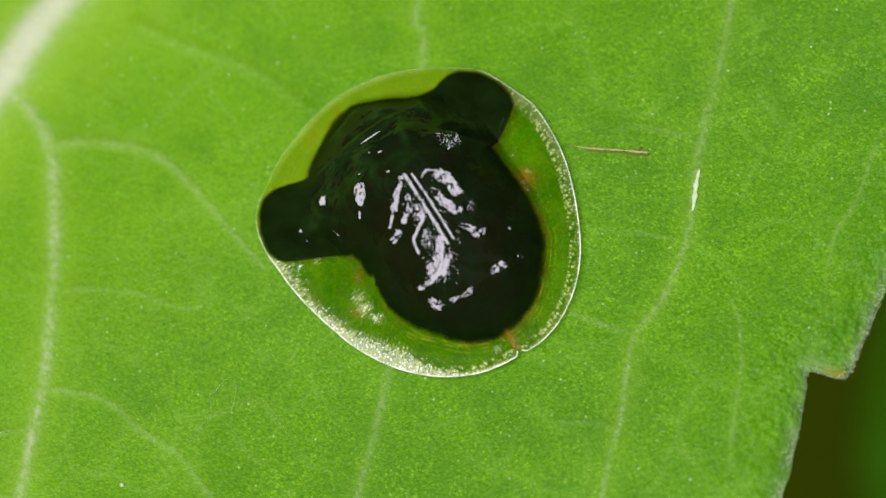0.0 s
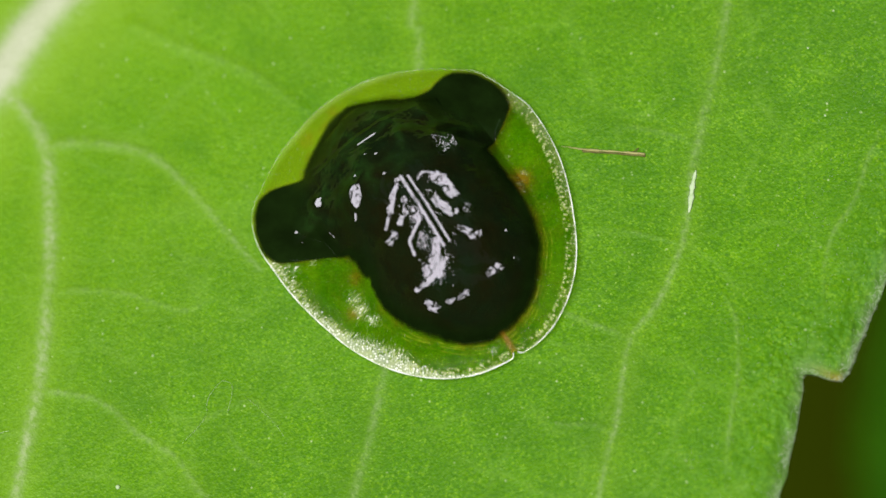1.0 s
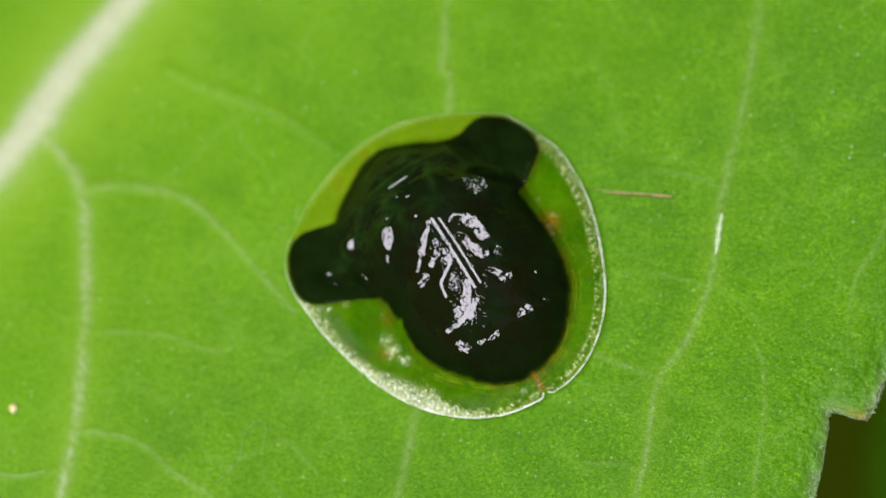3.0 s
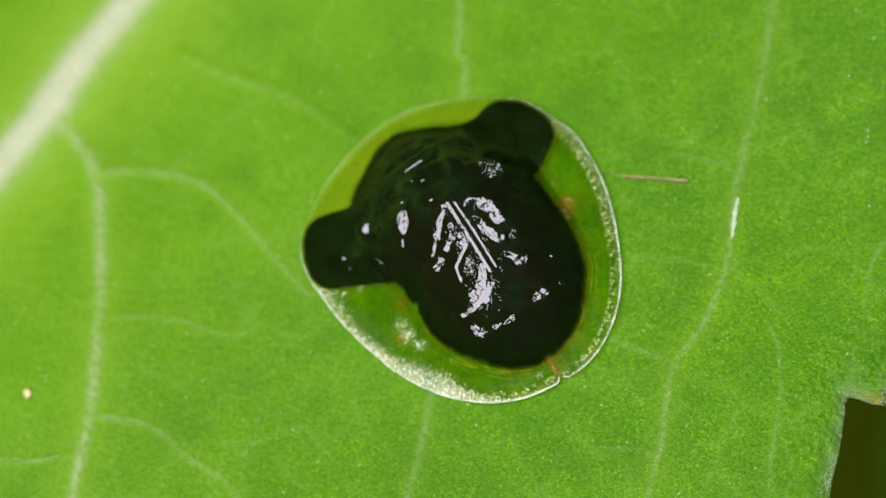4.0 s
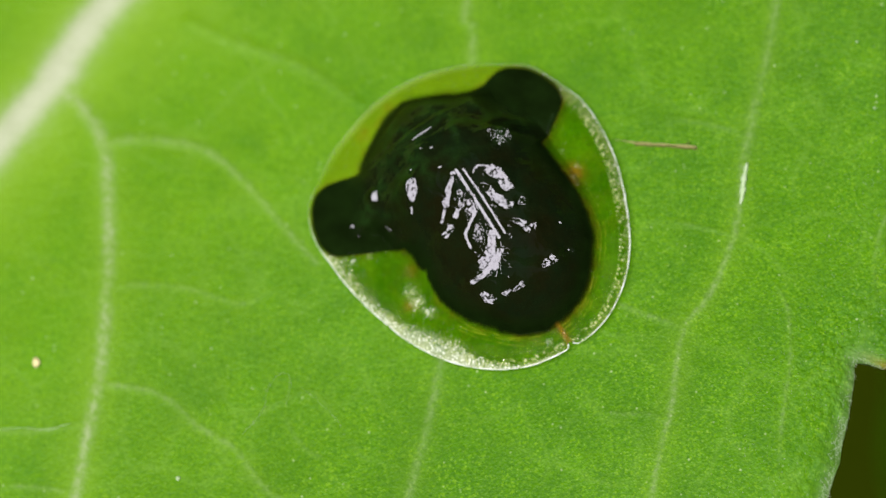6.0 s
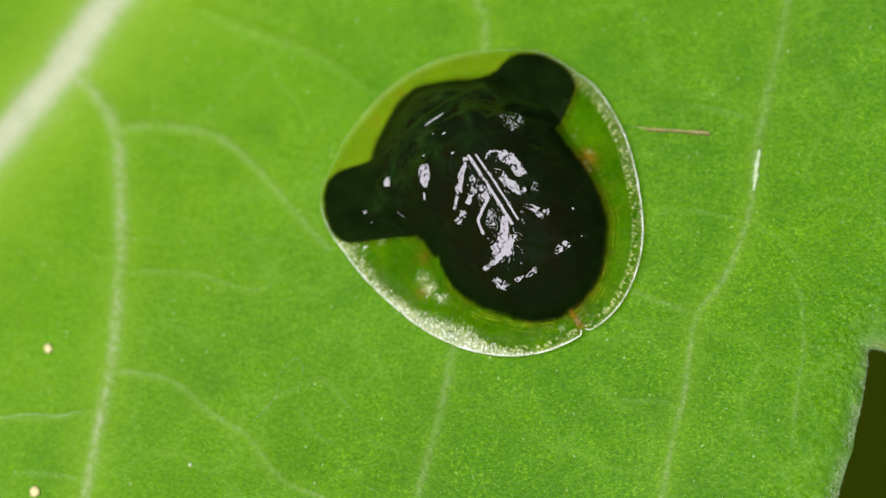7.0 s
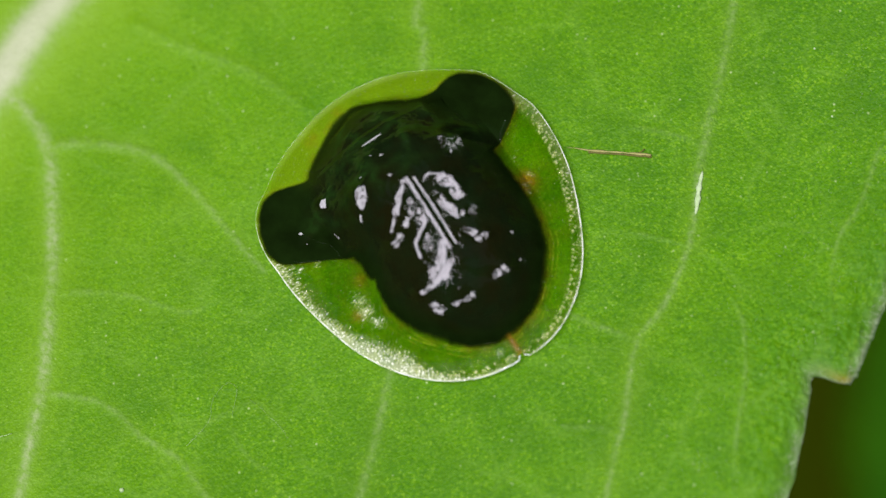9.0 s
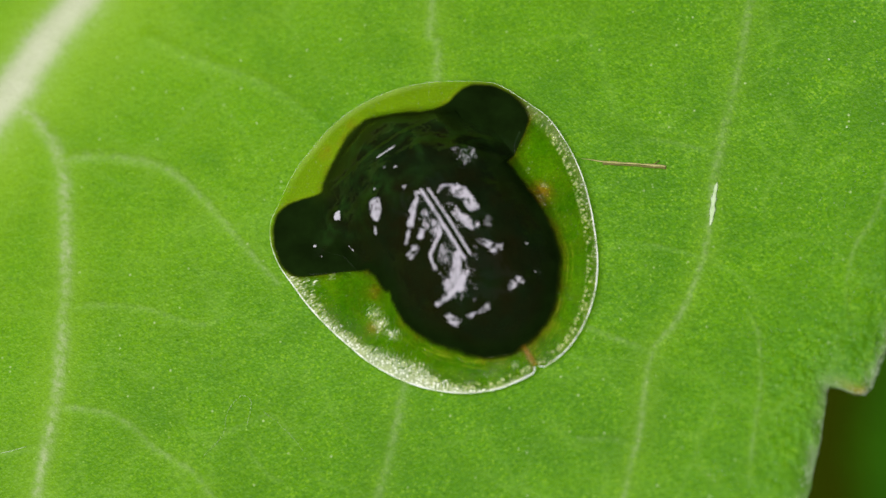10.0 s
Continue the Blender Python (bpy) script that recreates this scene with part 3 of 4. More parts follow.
BACK = ((-2.62, 0.40), (-2.5, 0.44), (-2.35, 0.58), (-2.0, 0.95), (-1.6, 1.23), (-1.2, 1.42), (-0.5, 1.59), (0.2, 1.66), (0.6, 1.66), (0.95, 1.58), (1.35, 1.40), (1.75, 1.16), (1.95, 1.05), (2.2, 0.86), (2.5, 0.58), (2.65, 0.44), (2.8, 0.40))
RIGHT = ((-2.45, 0.05), (-2.26, 0.63), (-1.86, 1.11), (-1.23, 1.50), (-0.59, 1.66), (0.14, 1.64), (0.7, 1.62), (1.3, 1.55), (1.9, 1.25), (2.3, 0.7), (2.65, 0.05))
LEFT = ((-2.45, 0.05), (-2.19, 0.59), (-1.83, 1.09), (-1.33, 1.48), (-0.67, 1.61), (-0.06, 1.52), (0.5, 1.6), (1.2, 1.7), (1.9, 1.5), (2.25, 1.0), (2.65, 0.05))
SUTURE_V = 0.24
KNOBS = (  # along, across, radius, height (mm)
    (0.76, -0.72, 0.42, 0.16), (1.20, -1.24, 0.34, 0.15), (0.80, 1.18, 0.42, 0.16), (1.30, 0.62, 0.28, 0.08), (1.32, -0.22, 0.26, 0.06), (1.62, 1.22, 0.30, 0.10),
    (1.55, -0.75, 0.24, 0.07), (2.2, -0.35, 0.35, 0.05), (2.15, 0.6, 0.35, 0.05), (1.95, -1.0, 0.3, 0.06), (1.95, 1.2, 0.3, 0.06),
    (-1.0, 1.25, 0.24, 0.05), (-0.1, 1.3, 0.22, 0.05), (-1.55, -0.55, 0.34, 0.09), (-1.6, -0.10, 0.28, 0.07), (-1.62, 0.72, 0.30, 0.10),
    (0.10, 0.80, 0.34, 0.08), (-0.32, 0.58, 0.26, 0.06), (-0.85, 0.62, 0.26, 0.06), (-1.22, -0.66, 0.40, 0.10))
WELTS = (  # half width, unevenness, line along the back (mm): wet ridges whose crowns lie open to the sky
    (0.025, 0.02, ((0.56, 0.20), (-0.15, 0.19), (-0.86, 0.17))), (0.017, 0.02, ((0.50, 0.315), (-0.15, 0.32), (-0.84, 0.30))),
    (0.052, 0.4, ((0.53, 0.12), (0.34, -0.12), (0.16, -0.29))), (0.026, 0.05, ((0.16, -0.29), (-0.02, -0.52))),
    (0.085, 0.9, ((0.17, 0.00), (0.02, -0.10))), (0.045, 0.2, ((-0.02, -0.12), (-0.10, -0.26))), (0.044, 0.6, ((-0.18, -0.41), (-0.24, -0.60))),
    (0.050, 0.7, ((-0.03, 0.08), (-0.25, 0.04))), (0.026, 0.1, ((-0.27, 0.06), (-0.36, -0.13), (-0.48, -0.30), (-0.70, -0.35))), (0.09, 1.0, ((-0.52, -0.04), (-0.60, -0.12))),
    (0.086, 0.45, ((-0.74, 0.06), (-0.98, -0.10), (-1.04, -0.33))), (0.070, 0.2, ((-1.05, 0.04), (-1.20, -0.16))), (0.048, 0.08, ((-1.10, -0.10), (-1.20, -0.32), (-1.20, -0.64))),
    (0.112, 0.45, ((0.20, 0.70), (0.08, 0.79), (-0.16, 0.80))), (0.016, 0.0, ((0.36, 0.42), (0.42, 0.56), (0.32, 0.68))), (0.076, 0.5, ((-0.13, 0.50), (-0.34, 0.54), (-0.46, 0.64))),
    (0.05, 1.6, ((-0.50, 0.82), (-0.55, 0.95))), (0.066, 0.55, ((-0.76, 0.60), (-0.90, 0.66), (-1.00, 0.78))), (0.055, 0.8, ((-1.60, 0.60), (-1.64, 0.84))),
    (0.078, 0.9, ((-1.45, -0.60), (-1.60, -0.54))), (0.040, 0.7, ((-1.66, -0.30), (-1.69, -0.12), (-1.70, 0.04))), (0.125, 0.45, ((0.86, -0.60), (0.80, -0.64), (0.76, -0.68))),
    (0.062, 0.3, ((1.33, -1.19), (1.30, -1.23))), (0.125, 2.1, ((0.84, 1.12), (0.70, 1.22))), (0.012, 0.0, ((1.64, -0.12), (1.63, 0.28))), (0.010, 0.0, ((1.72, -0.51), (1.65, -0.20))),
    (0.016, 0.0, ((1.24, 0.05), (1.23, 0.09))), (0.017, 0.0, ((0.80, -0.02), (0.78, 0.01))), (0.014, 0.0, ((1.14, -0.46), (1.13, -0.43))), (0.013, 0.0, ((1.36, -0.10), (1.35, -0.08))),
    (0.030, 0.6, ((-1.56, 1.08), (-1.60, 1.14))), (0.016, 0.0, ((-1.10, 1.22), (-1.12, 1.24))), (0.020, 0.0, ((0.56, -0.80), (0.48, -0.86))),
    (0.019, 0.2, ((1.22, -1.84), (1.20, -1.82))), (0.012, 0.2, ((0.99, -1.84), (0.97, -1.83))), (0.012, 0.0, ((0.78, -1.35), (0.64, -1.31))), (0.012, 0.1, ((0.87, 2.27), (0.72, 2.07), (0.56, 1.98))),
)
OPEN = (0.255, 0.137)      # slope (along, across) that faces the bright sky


def line_distance(u, v, pts):
    p = curve_points(pts, 0.08)
    best = np.full(u.shape, 9.0)
    for a, b in zip(p[:-1], p[1:]):
        d = b - a
        t = np.clip(((u - a[0]) * d[0] + (v - a[1]) * d[1]) / (d @ d), 0, 1)
        best = np.minimum(best, np.hypot(u - a[0] - t * d[0], v - a[1] - t * d[1]))
    return best


def shell_height(u, v, s):
    """Height of the smooth shell over the leaf (mm); s is 0 in the middle and 1 at the rim."""
    side = v - SUTURE_V
    b = np.where(side > 0, table_at(u, RIGHT), table_at(u, LEFT)) + 0.1
    power = 2.5 - 0.6 * np.clip(side / 0.1, 0, 1) * np.clip((-0.3 - u) / 0.4, 0, 1)
    steep = np.clip(1 - np.abs(side / b) ** power, 0, 1) ** 1.1
    bell = np.exp(-2.6 * np.abs(side / b) ** 2.6)
    fore = np.clip((u - 0.5) / 0.8, 0, 1)
    fore = fore * fore * (3 - 2 * fore)
    dome = np.maximum(table_at(u, BACK) - 0.38, 0) * (steep * (1 - fore) + bell * fore) * np.clip((1 - s) / 0.2, 0, 1)
    q = np.clip(s, 0, 1)
    plate = 0.38 - 0.03 * q ** 2 - 0.11 * np.clip((q - 0.84) / 0.16, 0, 1) ** 2
    on = np.clip(dome / 0.35, 0, 1)
    z = plate + dome
    for ku, kv, kr, kh in KNOBS:
        z = z + kh * np.exp(-((u - ku) ** 2 + (v - kv) ** 2) / (2 * (kr * 0.6) ** 2))
    z = z + on * (1 - 0.6 * fore) * 0.030 * (0.4 - np.abs(fractal(u, v, 0.55, 1, 3)))
    z = z + on * np.clip((u - 0.6) / 0.4, 0, 1) * 0.012 * fractal(u, v, 0.26, 11, 3)
    way = np.degrees(np.arctan2(v, u))
    pleat = np.sin(np.radians(way) * 150 + 4.0 * fractal(u, v, 0.25, 9, 3)) * np.clip((s - 0.84) / 0.08, 0, 1) * np.clip((0.985 - s) / 0.03, 0, 1)
    z = z + (1 - on) * 0.0014 * pleat * np.clip(0.7 + fractal(u, v, 0.5, 10, 2), 0, 1.5)
    step = np.clip((1.86 - u) / 0.08, 0, 1) * np.clip((u - 1.5) / 0.3, 0, 1) * (np.abs(side) < 1.3)
    return z + 0.03 * step, np.clip(dome / 0.08, 0, 1)


STEP, HALF = 0.0085, 3.4


def sculpted_shell():
    """The shell's height on a square grid, its back broken into wet welts and hollows."""
    line = np.arange(-HALF, HALF, STEP)
    u, v = np.meshgrid(line, line, indexing="ij")
    s = np.hypot(u, v) / ring(RIM, np.degrees(np.arctan2(v, u)), 5)
    z, on = shell_height(u, v, np.minimum(s, 1.2))
    on = np.maximum(on, np.clip((ring(DARK, np.degrees(np.arctan2(v, u)), 6) + 0.15 - np.hypot(u, v)) / 0.25, 0, 1)) * np.clip((1 - s) / 0.08, 0, 1)
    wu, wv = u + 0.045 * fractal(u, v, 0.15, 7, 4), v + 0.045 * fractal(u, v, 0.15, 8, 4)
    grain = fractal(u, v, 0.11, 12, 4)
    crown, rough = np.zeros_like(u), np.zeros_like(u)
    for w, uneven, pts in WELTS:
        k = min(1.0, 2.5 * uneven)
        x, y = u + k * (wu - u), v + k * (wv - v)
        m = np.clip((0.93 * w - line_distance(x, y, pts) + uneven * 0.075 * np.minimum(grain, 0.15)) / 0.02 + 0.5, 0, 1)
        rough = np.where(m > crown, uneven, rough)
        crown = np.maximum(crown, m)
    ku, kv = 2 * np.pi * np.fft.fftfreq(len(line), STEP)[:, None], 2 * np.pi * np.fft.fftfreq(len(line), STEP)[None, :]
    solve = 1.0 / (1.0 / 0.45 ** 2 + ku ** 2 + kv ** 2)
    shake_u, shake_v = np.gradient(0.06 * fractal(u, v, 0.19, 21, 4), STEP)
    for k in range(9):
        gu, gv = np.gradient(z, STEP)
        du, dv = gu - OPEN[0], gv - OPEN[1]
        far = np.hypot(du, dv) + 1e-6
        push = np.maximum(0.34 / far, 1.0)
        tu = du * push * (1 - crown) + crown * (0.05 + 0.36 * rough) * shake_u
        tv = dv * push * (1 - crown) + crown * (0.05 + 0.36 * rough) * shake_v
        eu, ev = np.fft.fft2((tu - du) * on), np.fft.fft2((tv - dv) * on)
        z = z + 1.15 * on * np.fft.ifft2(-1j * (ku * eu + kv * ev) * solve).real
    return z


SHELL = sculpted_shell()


def shell_at(u, v):
    a, b = (u + HALF) / STEP, (v + HALF) / STEP
    i, j = np.floor(a).astype(int), np.floor(b).astype(int)
    a, b = a - i, b - j
    return (SHELL[i, j] * (1 - a) + SHELL[i + 1, j] * a) * (1 - b) + (SHELL[i, j + 1] * (1 - a) + SHELL[i + 1, j + 1] * a) * b


def build_beetle():
    beetle = new("beetle")
    nt, ns = 960, 230
    theta = np.linspace(0, 360, nt, endpoint=False)
    R = ring(RIM, theta, 5)
    # a small cleft at the tail where the two wing cases meet
    R = R - 0.10 * np.exp(-((theta - 175.6) / 1.2) ** 2)
    # a small bare nick in the dark edge
    nick = 0.06 * np.exp(-((theta - 253.0) / 3.0) ** 4)
    D = -nick + np.minimum(ring(DARK, theta, 1.5), R + 0.04)
    s = np.linspace(0, 1, ns) ** 0.85
    T, S = np.meshgrid(np.radians(theta), s, indexing="ij")
    r = S * R[:, None]
    u, v = (r * np.cos(T)).ravel(), (r * np.sin(T)).ravel()
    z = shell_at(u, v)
    rr, dd, RR = r.ravel(), np.repeat(D, ns), np.repeat(R, ns)
    fuzz = 0.018 * fractal(u, v, 0.22, 5)
    fore = np.clip((u - 1.2) / 0.6, 0, 1) * np.clip((1.5 - np.abs(v)) / 0.4, 0, 1)
    dark = np.clip((dd + fuzz - rr) / 0.08 + 0.3, 0, 1) * (1 - 0.12 * fore * np.exp(-np.maximum(dd - rr, 0) / 0.3))
    amber = 0.16 * np.exp(-((rr - dd - 0.03) / 0.07) ** 2) * np.clip(0.5 + 1.5 * fractal(u, v, 0.5, 6, 3), 0, 1.6)
    for su, sv, sr, sh in ((-0.25, 1.98, 0.12, 0.8), (-0.42, 1.88, 0.08, 0.7), (-0.62, -1.80, 0.07, 0.5), (-0.10, -1.40, 0.09, 0.4), (1.20, -2.20, 0.12, 0.4), (2.55, -0.75, 0.10, 0.35), (2.72, -0.1, 0.08, 0.3)):
        amber = np.maximum(amber, sh * np.exp(-((u - su) ** 2 + (v - sv) ** 2) / (2 * sr ** 2)))
    amber = np.maximum(amber, np.clip((-2.3 - u) / 0.1, 0, 1) * np.exp(-((v - 0.21) / 0.05) ** 2))
    lip = np.clip(1 - (RR - rr) / 0.09, 0, 1) * (1 - dark) * (1 - 0.95 * np.clip((u - 0.6) / 0.6, 0, 1))
    way = np.degrees(np.arctan2(v, u)) % 360
    inset = RR - rr
    # white rim glints painted in by angle, mixed with pale air cells
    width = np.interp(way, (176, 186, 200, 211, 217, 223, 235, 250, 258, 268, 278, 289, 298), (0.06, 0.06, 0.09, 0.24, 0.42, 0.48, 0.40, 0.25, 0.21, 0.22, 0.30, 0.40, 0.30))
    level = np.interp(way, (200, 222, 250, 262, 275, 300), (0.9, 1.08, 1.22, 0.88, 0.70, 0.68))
    cell_glint = level * np.clip((way - 177) / 6, 0, 1) * np.clip((300 - way) / 6, 0, 1) * np.clip(1.45 - 1.3 * inset / width, 0, 1.1)
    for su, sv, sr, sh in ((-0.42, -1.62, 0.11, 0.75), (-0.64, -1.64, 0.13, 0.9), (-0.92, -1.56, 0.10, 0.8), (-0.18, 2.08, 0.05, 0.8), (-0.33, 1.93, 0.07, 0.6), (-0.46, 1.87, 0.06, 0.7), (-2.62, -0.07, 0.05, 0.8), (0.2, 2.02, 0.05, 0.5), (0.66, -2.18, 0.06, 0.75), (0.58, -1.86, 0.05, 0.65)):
        cell_glint = np.maximum(cell_glint, sh * np.exp(-((u - su) ** 2 + (v - sv) ** 2) / (2 * sr ** 2)))
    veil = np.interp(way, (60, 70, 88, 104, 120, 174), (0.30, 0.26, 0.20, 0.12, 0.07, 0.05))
    cell_glint = np.maximum(cell_glint, np.interp(way, (60, 105, 125), (0.45, 0.5, 0.70)) * np.clip(1.2 - inset / veil, 0, 1) * np.clip((way - 60) / 6, 0, 1) * np.clip((175 - way) / 3, 0, 1))
    front = np.minimum(np.clip((38 - (way + 60) % 360 + 60) / 20, 0, 1), np.clip(((way + 60) % 360 - 22) / 20, 0, 1))
    lip = np.maximum(lip, (1 - dark) * 1.0 * front * np.clip(1 - inset / 0.14, 0, 1))
    lip = np.maximum(lip, (1 - dark) * 1.2 * np.clip(1.2 - inset / veil, 0, 1) * np.clip((way - 60) / 6, 0, 1) * np.clip((118 - way) / 15, 0, 1))
    cell_glint = cell_glint * (1 - dark) ** 2
    beads = np.clip((way - 60) / 20, 0, 1) * np.clip((222 - way) / 8, 0, 1) * np.clip((np.interp(way, (60, 140, 174, 215), (0.26, 0.20, 0.17, 0.19)) - inset) / 0.04, 0, 1) * np.clip((inset - 0.05) / 0.02, 0, 1)
    rings = sum(np.exp(-((rr - dd - d - 0.02 * fractal(u, v, 0.5, 31 + k, 2)) / 0.014) ** 2) for k, d in enumerate((0.05, 0.11, 0.19)))
    rings = rings * np.clip((way - 105) / 25, 0, 1) * np.clip((240 - way) / 25, 0, 1) * np.clip(0.5 + fractal(u, v, 0.2, 34, 3), 0, 1)
    lobe = np.clip((rr - 1.85) / 0.4, 0, 1) * (np.abs(v) > 1.2)
    lobe = np.maximum(lobe, np.clip((-v - 1.25) / 0.2, 0, 1) * np.clip((1.10 - u) / 0.1, 0, 1) * np.clip((u - 0.25) / 0.2, 0, 1))
    lobe = np.maximum(lobe, np.clip(1.7 - (dd - rr) / 0.18, 0, 1))
    for w, _, pts in WELTS[-4:]:
        lobe = lobe * (1 - np.exp(-(line_distance(u, v, pts) / (1.4 * w)) ** 4))
    pale = np.clip((u - 1.3) / 0.5, 0, 1)
    xy = u[:, None] * HEAD + v[:, None] * SIDE
    zz = z + blade_height(xy[:, 0], xy[:, 1])
    verts = np.stack([xy[:, 0], xy[:, 1], zz], 1) * MM
    i, j = np.meshgrid(np.arange(nt), np.arange(ns - 1), indexing="ij")
    a = i * ns + j
    b = ((i + 1) % nt) * ns + j
    quads = np.stack([a, a + 1, b + 1, b], -1).reshape(-1, 4)
    cu, cv = u[quads].mean(1), v[quads].mean(1)
    depth = (dd - rr)[quads].mean(1)
    edge_u = 1.86 + 0.10 * np.cos(cv * 1.2) - 0.05 + np.clip(np.abs(cv) - 1.45, 0, 1) * 0.8
    front = cu > edge_u
    margin = depth < 0.10
    normals = np.zeros_like(verts)
    fn = np.cross(verts[quads[:, 2]] - verts[quads[:, 0]], verts[quads[:, 3]] - verts[quads[:, 1]])
    for c in range(4):
        np.add.at(normals, quads[:, c], fn)
    normals[0::ns] = normals[0::ns].sum(0)
    normals /= np.linalg.norm(normals, axis=1)[:, None] + 1e-20
    if normals[:, 2].mean() < 0:
        normals, quads = -normals, quads[:, ::-1]
    pieces = (
        ("wing_case", ~front & ~margin & (cv > SUTURE_V), "glossy black wing case, wrinkled"),
        ("wing_case", ~front & ~margin & (cv <= SUTURE_V), "glossy black wing case, wrinkled"),
        ("neck_shield", front & ~margin, "glossy black neck shield"),
        ("clear_margin", ~front & margin & (cv > 0.2), "transparent yellow-green flange with a dark shoulder"),
        ("clear_margin", ~front & margin & (cv <= 0.2), "transparent yellow-green flange with a dark shoulder"),
        ("clear_front", front & margin, "transparent yellow-green front flange"),
    )
    for name, mask, label in pieces:
        f = quads[mask]
        ids, inv = np.unique(f, return_inverse=True)
        f = inv.reshape(-1, 4)
        n = len(ids)
        p, nn = verts[ids], normals[ids]
        under = p - nn * 0.03 * MM
        ob = mesh_object(name, np.vstack([p, under]), f.tolist() + (f[:, ::-1] + n).tolist(), M_SHELL, beetle, label,
                         {"dark": np.tile(dark[ids], 2), "amber": np.tile(amber[ids], 2), "lip": np.tile(lip[ids], 2), "pale": np.tile(pale[ids], 2),
                          "turn": np.tile(np.repeat(np.radians(theta), ns)[ids], 2), "inset": np.tile((RR - rr)[ids], 2), "lobe": np.tile(lobe[ids], 2),
                          "cell_glint": np.tile(cell_glint[ids], 2), "fore": np.tile(np.clip((u[ids] - 0.5) / 0.5, 0, 1), 2), "beads": np.tile(beads[ids], 2), "rings": np.tile(rings[ids], 2),
                          "flank": np.tile(np.clip((0.86 - nn[:, 2]) / 0.25, 0, 1), 2)})
        ob.data.normals_split_custom_set_from_vertices(np.vstack([nn, -nn]).tolist())
    # the rounded bead along the rim, in three pieces
    last = np.arange(nt) * ns + ns - 1
    edge_t = theta
    for name, keep in (("rim_bead", (edge_t > 42) & (edge_t < 175.0)), ("rim_bead", (edge_t > 176.2) & (edge_t < 320)), ("rim_bead", (edge_t >= 320) | (edge_t <= 42))):
        order = last[keep]
        if edge_t[keep][0] < 1:
            order = np.concatenate([last[edge_t >= 320], last[edge_t <= 42]])
        pts = verts[order]
        turn_of = edge_t[keep] if edge_t[keep][0] > 1 else np.zeros(len(order))
        thick = 0.0015 + (0.0115 + 0.003 * (turn_of > 200)) * np.clip((turn_of - 46) / 60, 0, 1) * np.clip((316 - turn_of) / 40, 0, 1)
        bead = tube(name, pts, thick * MM, M_BEAD, beetle, "glassy pale rim of the flange", sides=8)
    # the body under the shell, resting on the leaf
    bm = bmesh.new()
    bmesh.ops.create_uvsphere(bm, u_segments=32, v_segments=16, radius=1.0)
    for vert in bm.verts:
        p = vert.co
        uu, vv, h = 0.0 + 2.1 * p.x, 0.25 + 1.25 * p.y, 0.45 + 0.47 * p.z
        w = uu * HEAD + vv * SIDE
        vert.co = Vector((w[0], w[1], h)) * MM
    me = bpy.data.meshes.new("abdomen")
    bm.to_mesh(me)
    bm.free()
    me.materials.append(M_BODY)
    me.polygons.foreach_set("use_smooth", [True] * len(me.polygons))
    body = new("abdomen", me)
    body.parent = beetle
    tagged(beetle, "glossy black tortoise beetle with a clear flange, resting on the leaf", "beetle")
    return beetle


beetle = build_beetle()


# ---- a second leaf lower on the plant ----
def lower_leaf(points, width, material):
    """A blade along a line of 3D points (mm), folded a little at its midrib."""
    p = curve_points(points, 1.0)
    t = np.linspace(0, 1, len(p))
    w = width * np.sin(np.pi * np.clip(t, 0.02, 0.995) ** 0.8) ** 0.7 + 0.35 * (np.arange(len(p)) % 5) / 5
    tan = np.gradient(p, axis=0)
    tan /= np.linalg.norm(tan, axis=1)[:, None]
    side = np.cross(tan, (0, 0, 1.0))
    side /= np.linalg.norm(side, axis=1)[:, None]
    cols = np.linspace(-1, 1, 25)
    rows = []
    for q in cols:
        lift = 0.12 * np.abs(q) * w + 0.25 * np.sin(t * 40 + 3 * np.abs(q)) * np.abs(q)
        rows.append(p + side * (w * q)[:, None] + np.stack([0 * t, 0 * t, lift], 1))
    g = np.stack(rows, 1)
    n, m = g.shape[:2]
    top = g.reshape(-1, 3)
    low = top - (0, 0, 0.25)
    faces = grid_faces(n, m)
    off = n * m
    ring_ids = [i * m for i in range(n)] + [(n - 1) * m + j for j in range(1, m)] + [i * m + m - 1 for i in range(n - 2, -1, -1)] + list(range(m - 2, 0, -1))
    walls = [(a, b, b + off, a + off) for a, b in zip(ring_ids, ring_ids[1:] + ring_ids[:1])]
    ob = new("leaf")
    mesh_object("blade", np.vstack([top, low]) * MM, faces + [tuple(v + off for v in f[::-1]) for f in faces] + walls, material, ob)
    tube("midrib", (p + (0, 0, 0.1)) * MM, np.linspace(0.8, 0.25, len(p)) * MM, M_VEIN, ob)
    return ob


stem_x, stem_y = base[0] + 18, base[1] + 22
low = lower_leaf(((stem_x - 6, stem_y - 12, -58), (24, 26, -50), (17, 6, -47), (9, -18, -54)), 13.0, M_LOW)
lp = curve_points(((stem_x, stem_y, -72), (stem_x - 2, stem_y - 5, -63), (stem_x - 6, stem_y - 12, -58)), 1.0)
tube("stalk", lp * MM, 0.9 * MM, M_STEM, low)
tagged(low, "dark green shaded leaf lower on the same plant", "leaf")


# ---- small things on the leaf ----
def on_leaf(x, y, lift=0.0):
    return np.array([x, y, float(blade_height(np.array(x), np.array(y))) + lift])


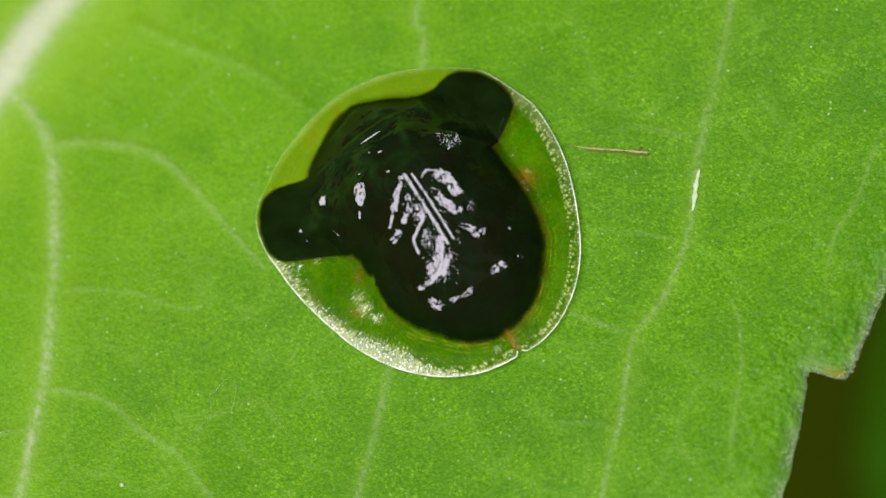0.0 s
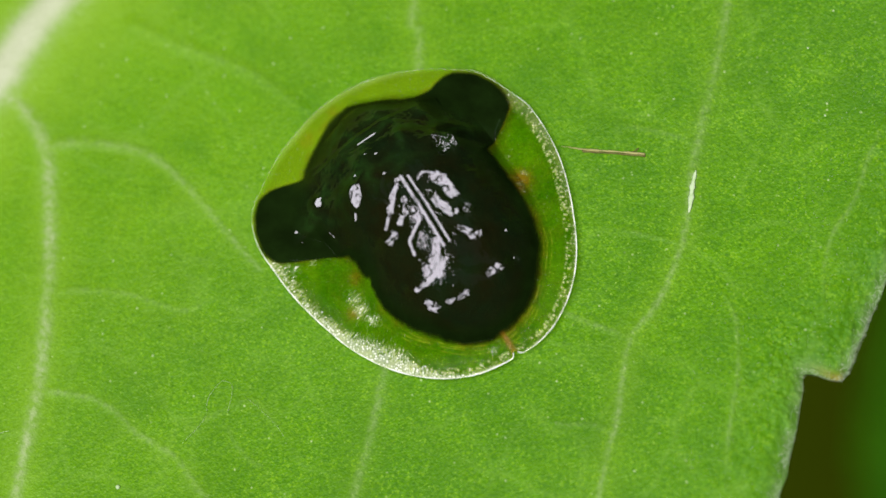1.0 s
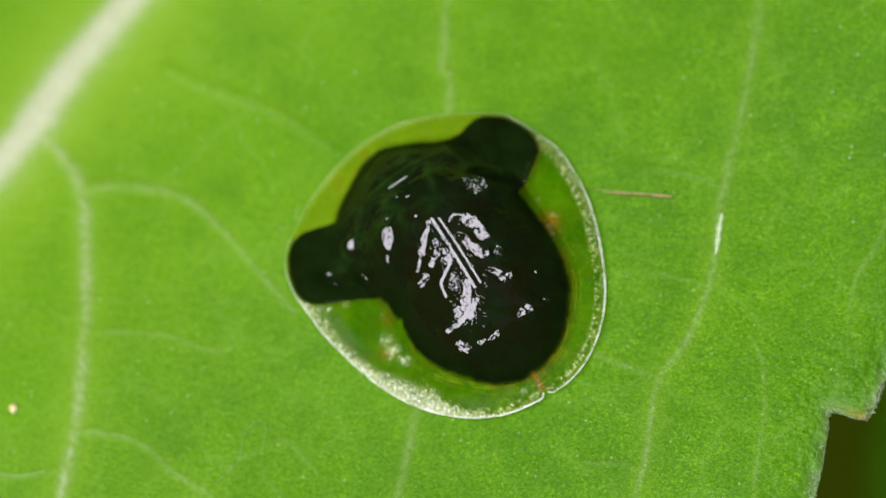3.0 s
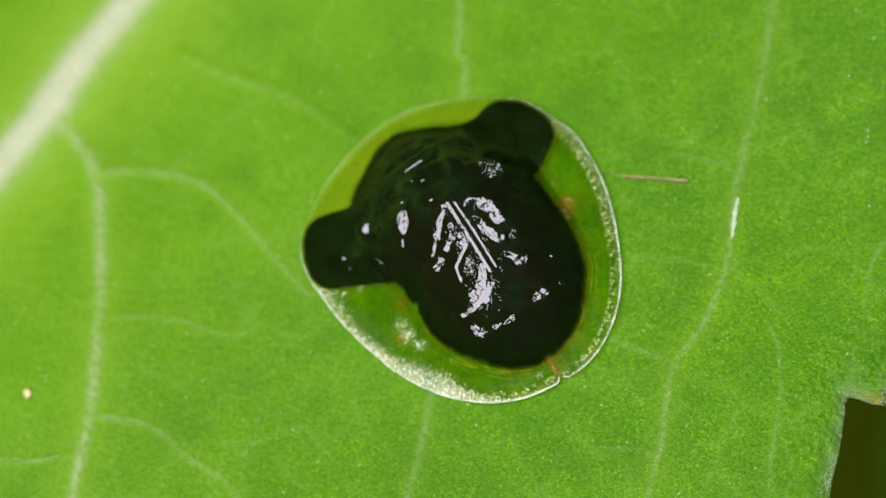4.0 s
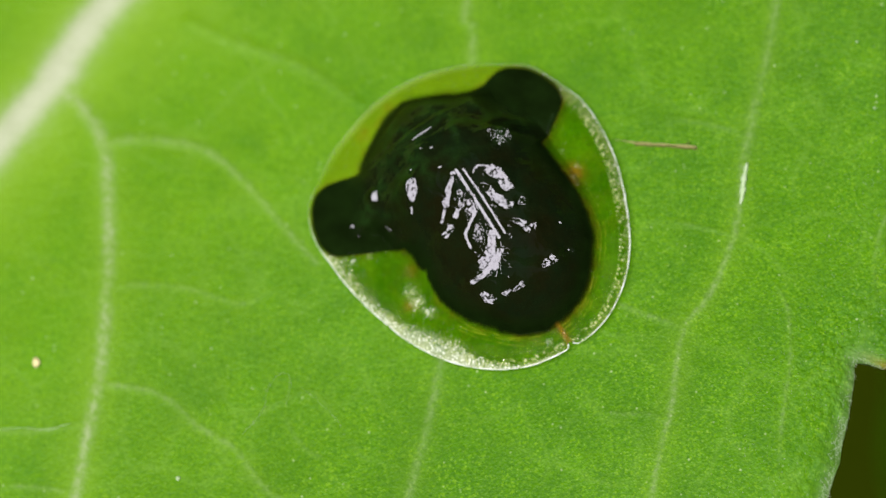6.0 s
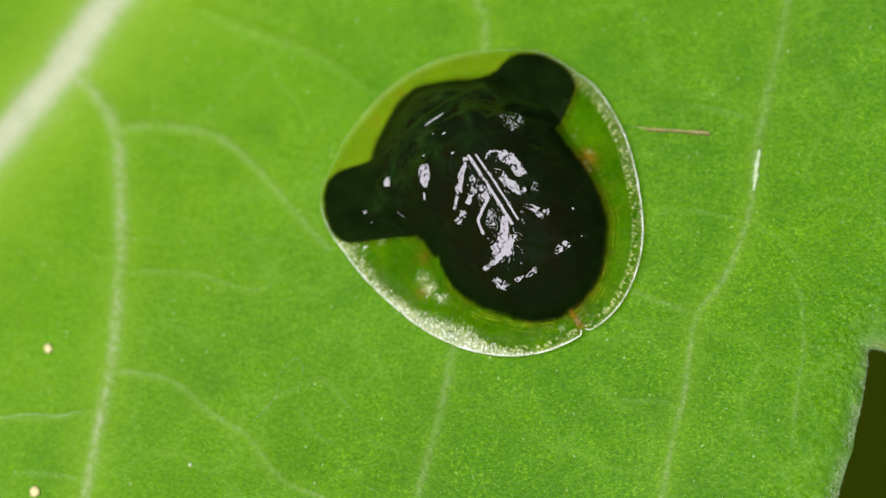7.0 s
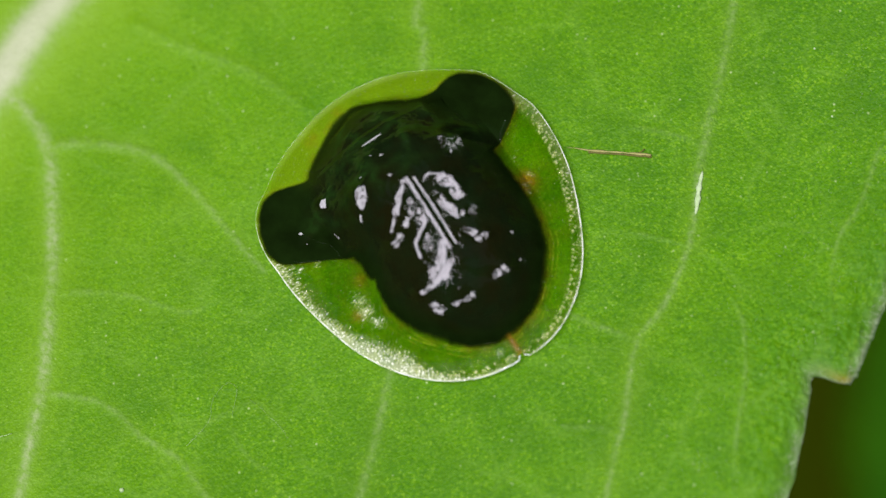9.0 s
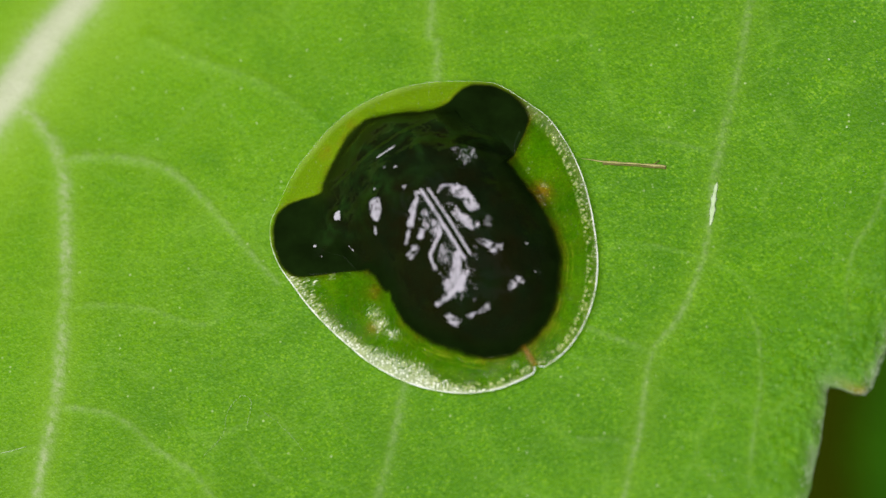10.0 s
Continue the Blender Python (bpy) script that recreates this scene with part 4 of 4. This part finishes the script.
def straw():
    """A torn fibre: a pale upper strand, a dark lower one and a frayed end."""
    ob = new("straw_splinter")
    ends = curve_points(((2.50, 1.51), (2.85, 1.455), (3.3, 1.40), (3.98, 1.33)), 0.03, 4, 0.004)
    pts = np.array([on_leaf(x, y, 0.04) for x, y in ends])
    n = len(pts)
    r = 0.017 * np.clip(np.linspace(0.1, 2.6, n), 0, 1) * (1 + 0.35 * fractal_np(np.arange(n), 3.0, 9))
    tube("strand", (pts + (0, 0.012, 0.008)) * MM, r * MM, M_STRAW, ob, "pale straw strand", sides=7)
    k = slice(n // 4, n)
    dark = pts[k] + (0, -0.018, -0.008)
    tube("strand", dark * MM, 0.016 * (1 + 0.4 * fractal_np(np.arange(len(dark)), 4.0, 10)) * MM, M_STRAW_DARK, ob, "dark brown straw strand", sides=7)
    fray = np.array([on_leaf(x, y, 0.05) for x, y in curve_points(((3.70, 1.36), (3.80, 1.40), (3.86, 1.45)), 0.02)])
    tube("frayed_end", fray * MM, 0.010 * MM, M_STRAW_DARK, ob, sides=6)
    tagged(ob, "thin dry brown straw splinter lying on the leaf", "plant debris")


def fleck():
    c = curve_points(((4.87, 1.02), (4.82, 0.78), (4.79, 0.5), (4.74, 0.25)), 0.03, 5, 0.006)
    pts = np.array([on_leaf(x, y, 0.03) for x, y in c])
    r = 0.050 * np.sin(np.linspace(0.1, 3.05, len(pts))) ** 0.6 * (1 + 0.3 * fractal_np(np.arange(len(pts)), 2.0, 11))
    tagged(tube("leaf_scar", pts * MM, np.abs(r) * MM, M_SCAR, sides=8, flat=0.5), "short white scar on a leaf vein", "leaf mark")


def grain(name, x, y, r, material, label, category, stretch=1.0, seed=0):
    bm = bmesh.new()
    bmesh.ops.create_icosphere(bm, subdivisions=2, radius=1.0)
    c = on_leaf(x, y, r * 0.55)
    for vert in bm.verts:
        k = 1 + 0.22 * noise.noise(vert.co * 1.7 + Vector((seed, 0, 0)))
        vert.co = Vector((c[0] + vert.co.x * r * k, c[1] + vert.co.y * r * k * stretch, c[2] + vert.co.z * r * k * 0.7)) * MM
    me = bpy.data.meshes.new(name)
    bm.to_mesh(me)
    bm.free()
    me.polygons.foreach_set("use_smooth", [True] * len(me.polygons))
    me.materials.append(material)
    return tagged(new(name, me), label, category, "grains on the leaf")


def thread():
    c = curve_points(((-3.45, -3.11), (-3.37, -2.65), (-3.55, -2.52), (-3.8, -2.84), (-3.85, -3.2), (-4.24, -3.64)), 0.04, 6, 0.004)
    pts = np.array([on_leaf(x, y, 0.03) for x, y in c])
    tagged(tube("silk_thread", pts * MM, 0.0016 * MM, M_HAIR, sides=5), "fine looped white silk thread lying on the leaf", "thread")
    c = curve_points(((-3.15, -2.81), (-2.85, -3.08), (-2.62, -3.30), (-2.44, -3.55)), 0.04, 8, 0.006)
    pts = np.array([on_leaf(x, y, 0.03) for x, y in c])
    tagged(tube("silk_thread", pts * MM, 0.0011 * MM, M_HAIR, sides=5), "short faint white silk thread lying on the leaf", "thread")
    c = curve_points(((-8.9, -3.42), (-8.2, -3.37), (-7.8, -3.43), (-7.35, -3.33)), 0.05, 7, 0.004)
    pts = np.array([on_leaf(x, y, 0.03) for x, y in c])
    tagged(tube("silk_thread", pts * MM, 0.0035 * MM, M_HAIR, sides=5), "fine straight white silk thread lying on the leaf", "thread")


straw()
fleck()
grain("pollen_grain", -7.98, -2.18, 0.075, M_GRAIN, "cream pollen grain lying on the leaf", "grain", 1.2, 1)
grain("pollen_grain", -8.18, -4.80, 0.095, M_GRAIN, "large cream pollen grain lying on the leaf", "grain", 1.1, 2)
grain("white_speck", -5.38, -4.40, 0.042, M_SCAR, "tiny white speck lying on the leaf", "speck", 1.0, 3)
grain("white_speck", 6.88, 3.20, 0.020, M_SCAR, "tiny white speck lying on the leaf", "speck", 1.0, 4)
grain("white_speck", 7.16, 1.95, 0.019, M_SCAR, "small long white speck lying on the leaf", "speck", 1.3, 5)
thread()


# ---- downy fringe of the leaf ----
def fringe():
    rng = np.random.default_rng(12)
    verts, faces = [], []
    for k in range(3400):
        s = rng.uniform(-9.5, 0.5)
        env, saw = half_width(np.array([s]))
        w = env[0] + saw[0]
        back = abs(rng.normal(0, 0.08)) if k < 2300 else rng.uniform(0.1, 2.2)
        x, y = to_world(s, w - back)
        z = float(blade_height(np.array(x), np.array(y))) - 0.28 * math.exp(-back / 0.22)
        ln, ang = rng.uniform(0.02, 0.075) * (1.0 if k < 2300 else 0.5), rng.normal(0.5, 0.6)
        d = AC * math.cos(ang) + AX * math.sin(ang)
        up = rng.uniform(0.0, 0.7)
        tip = np.array([x + d[0] * ln, y + d[1] * ln, z + up * ln])
        mid = np.array([x + d[0] * ln * 0.5, y + d[1] * ln * 0.5, z + up * ln * 0.75])
        i = len(verts)
        r = 0.005
        for c, q in ((np.array([x, y, z - 0.01]), r), (mid, r * 0.7)):
            for a in (0, 2.094, 4.189):
                verts.append(c + np.array([-d[1] * math.cos(a), d[0] * math.cos(a), math.sin(a)]) * q)
        verts.append(tip)
        for a in range(3):
            b = (a + 1) % 3
            faces += [(i + a, i + b, i + 3 + b, i + 3 + a), (i + 3 + a, i + 3 + b, i + 6)]
    ob = mesh_object("edge_down", np.array(verts) * MM, faces, M_HAIR, leaf, "short white down along the leaf edge")
    tagged(ob, kind="stuff")


fringe()
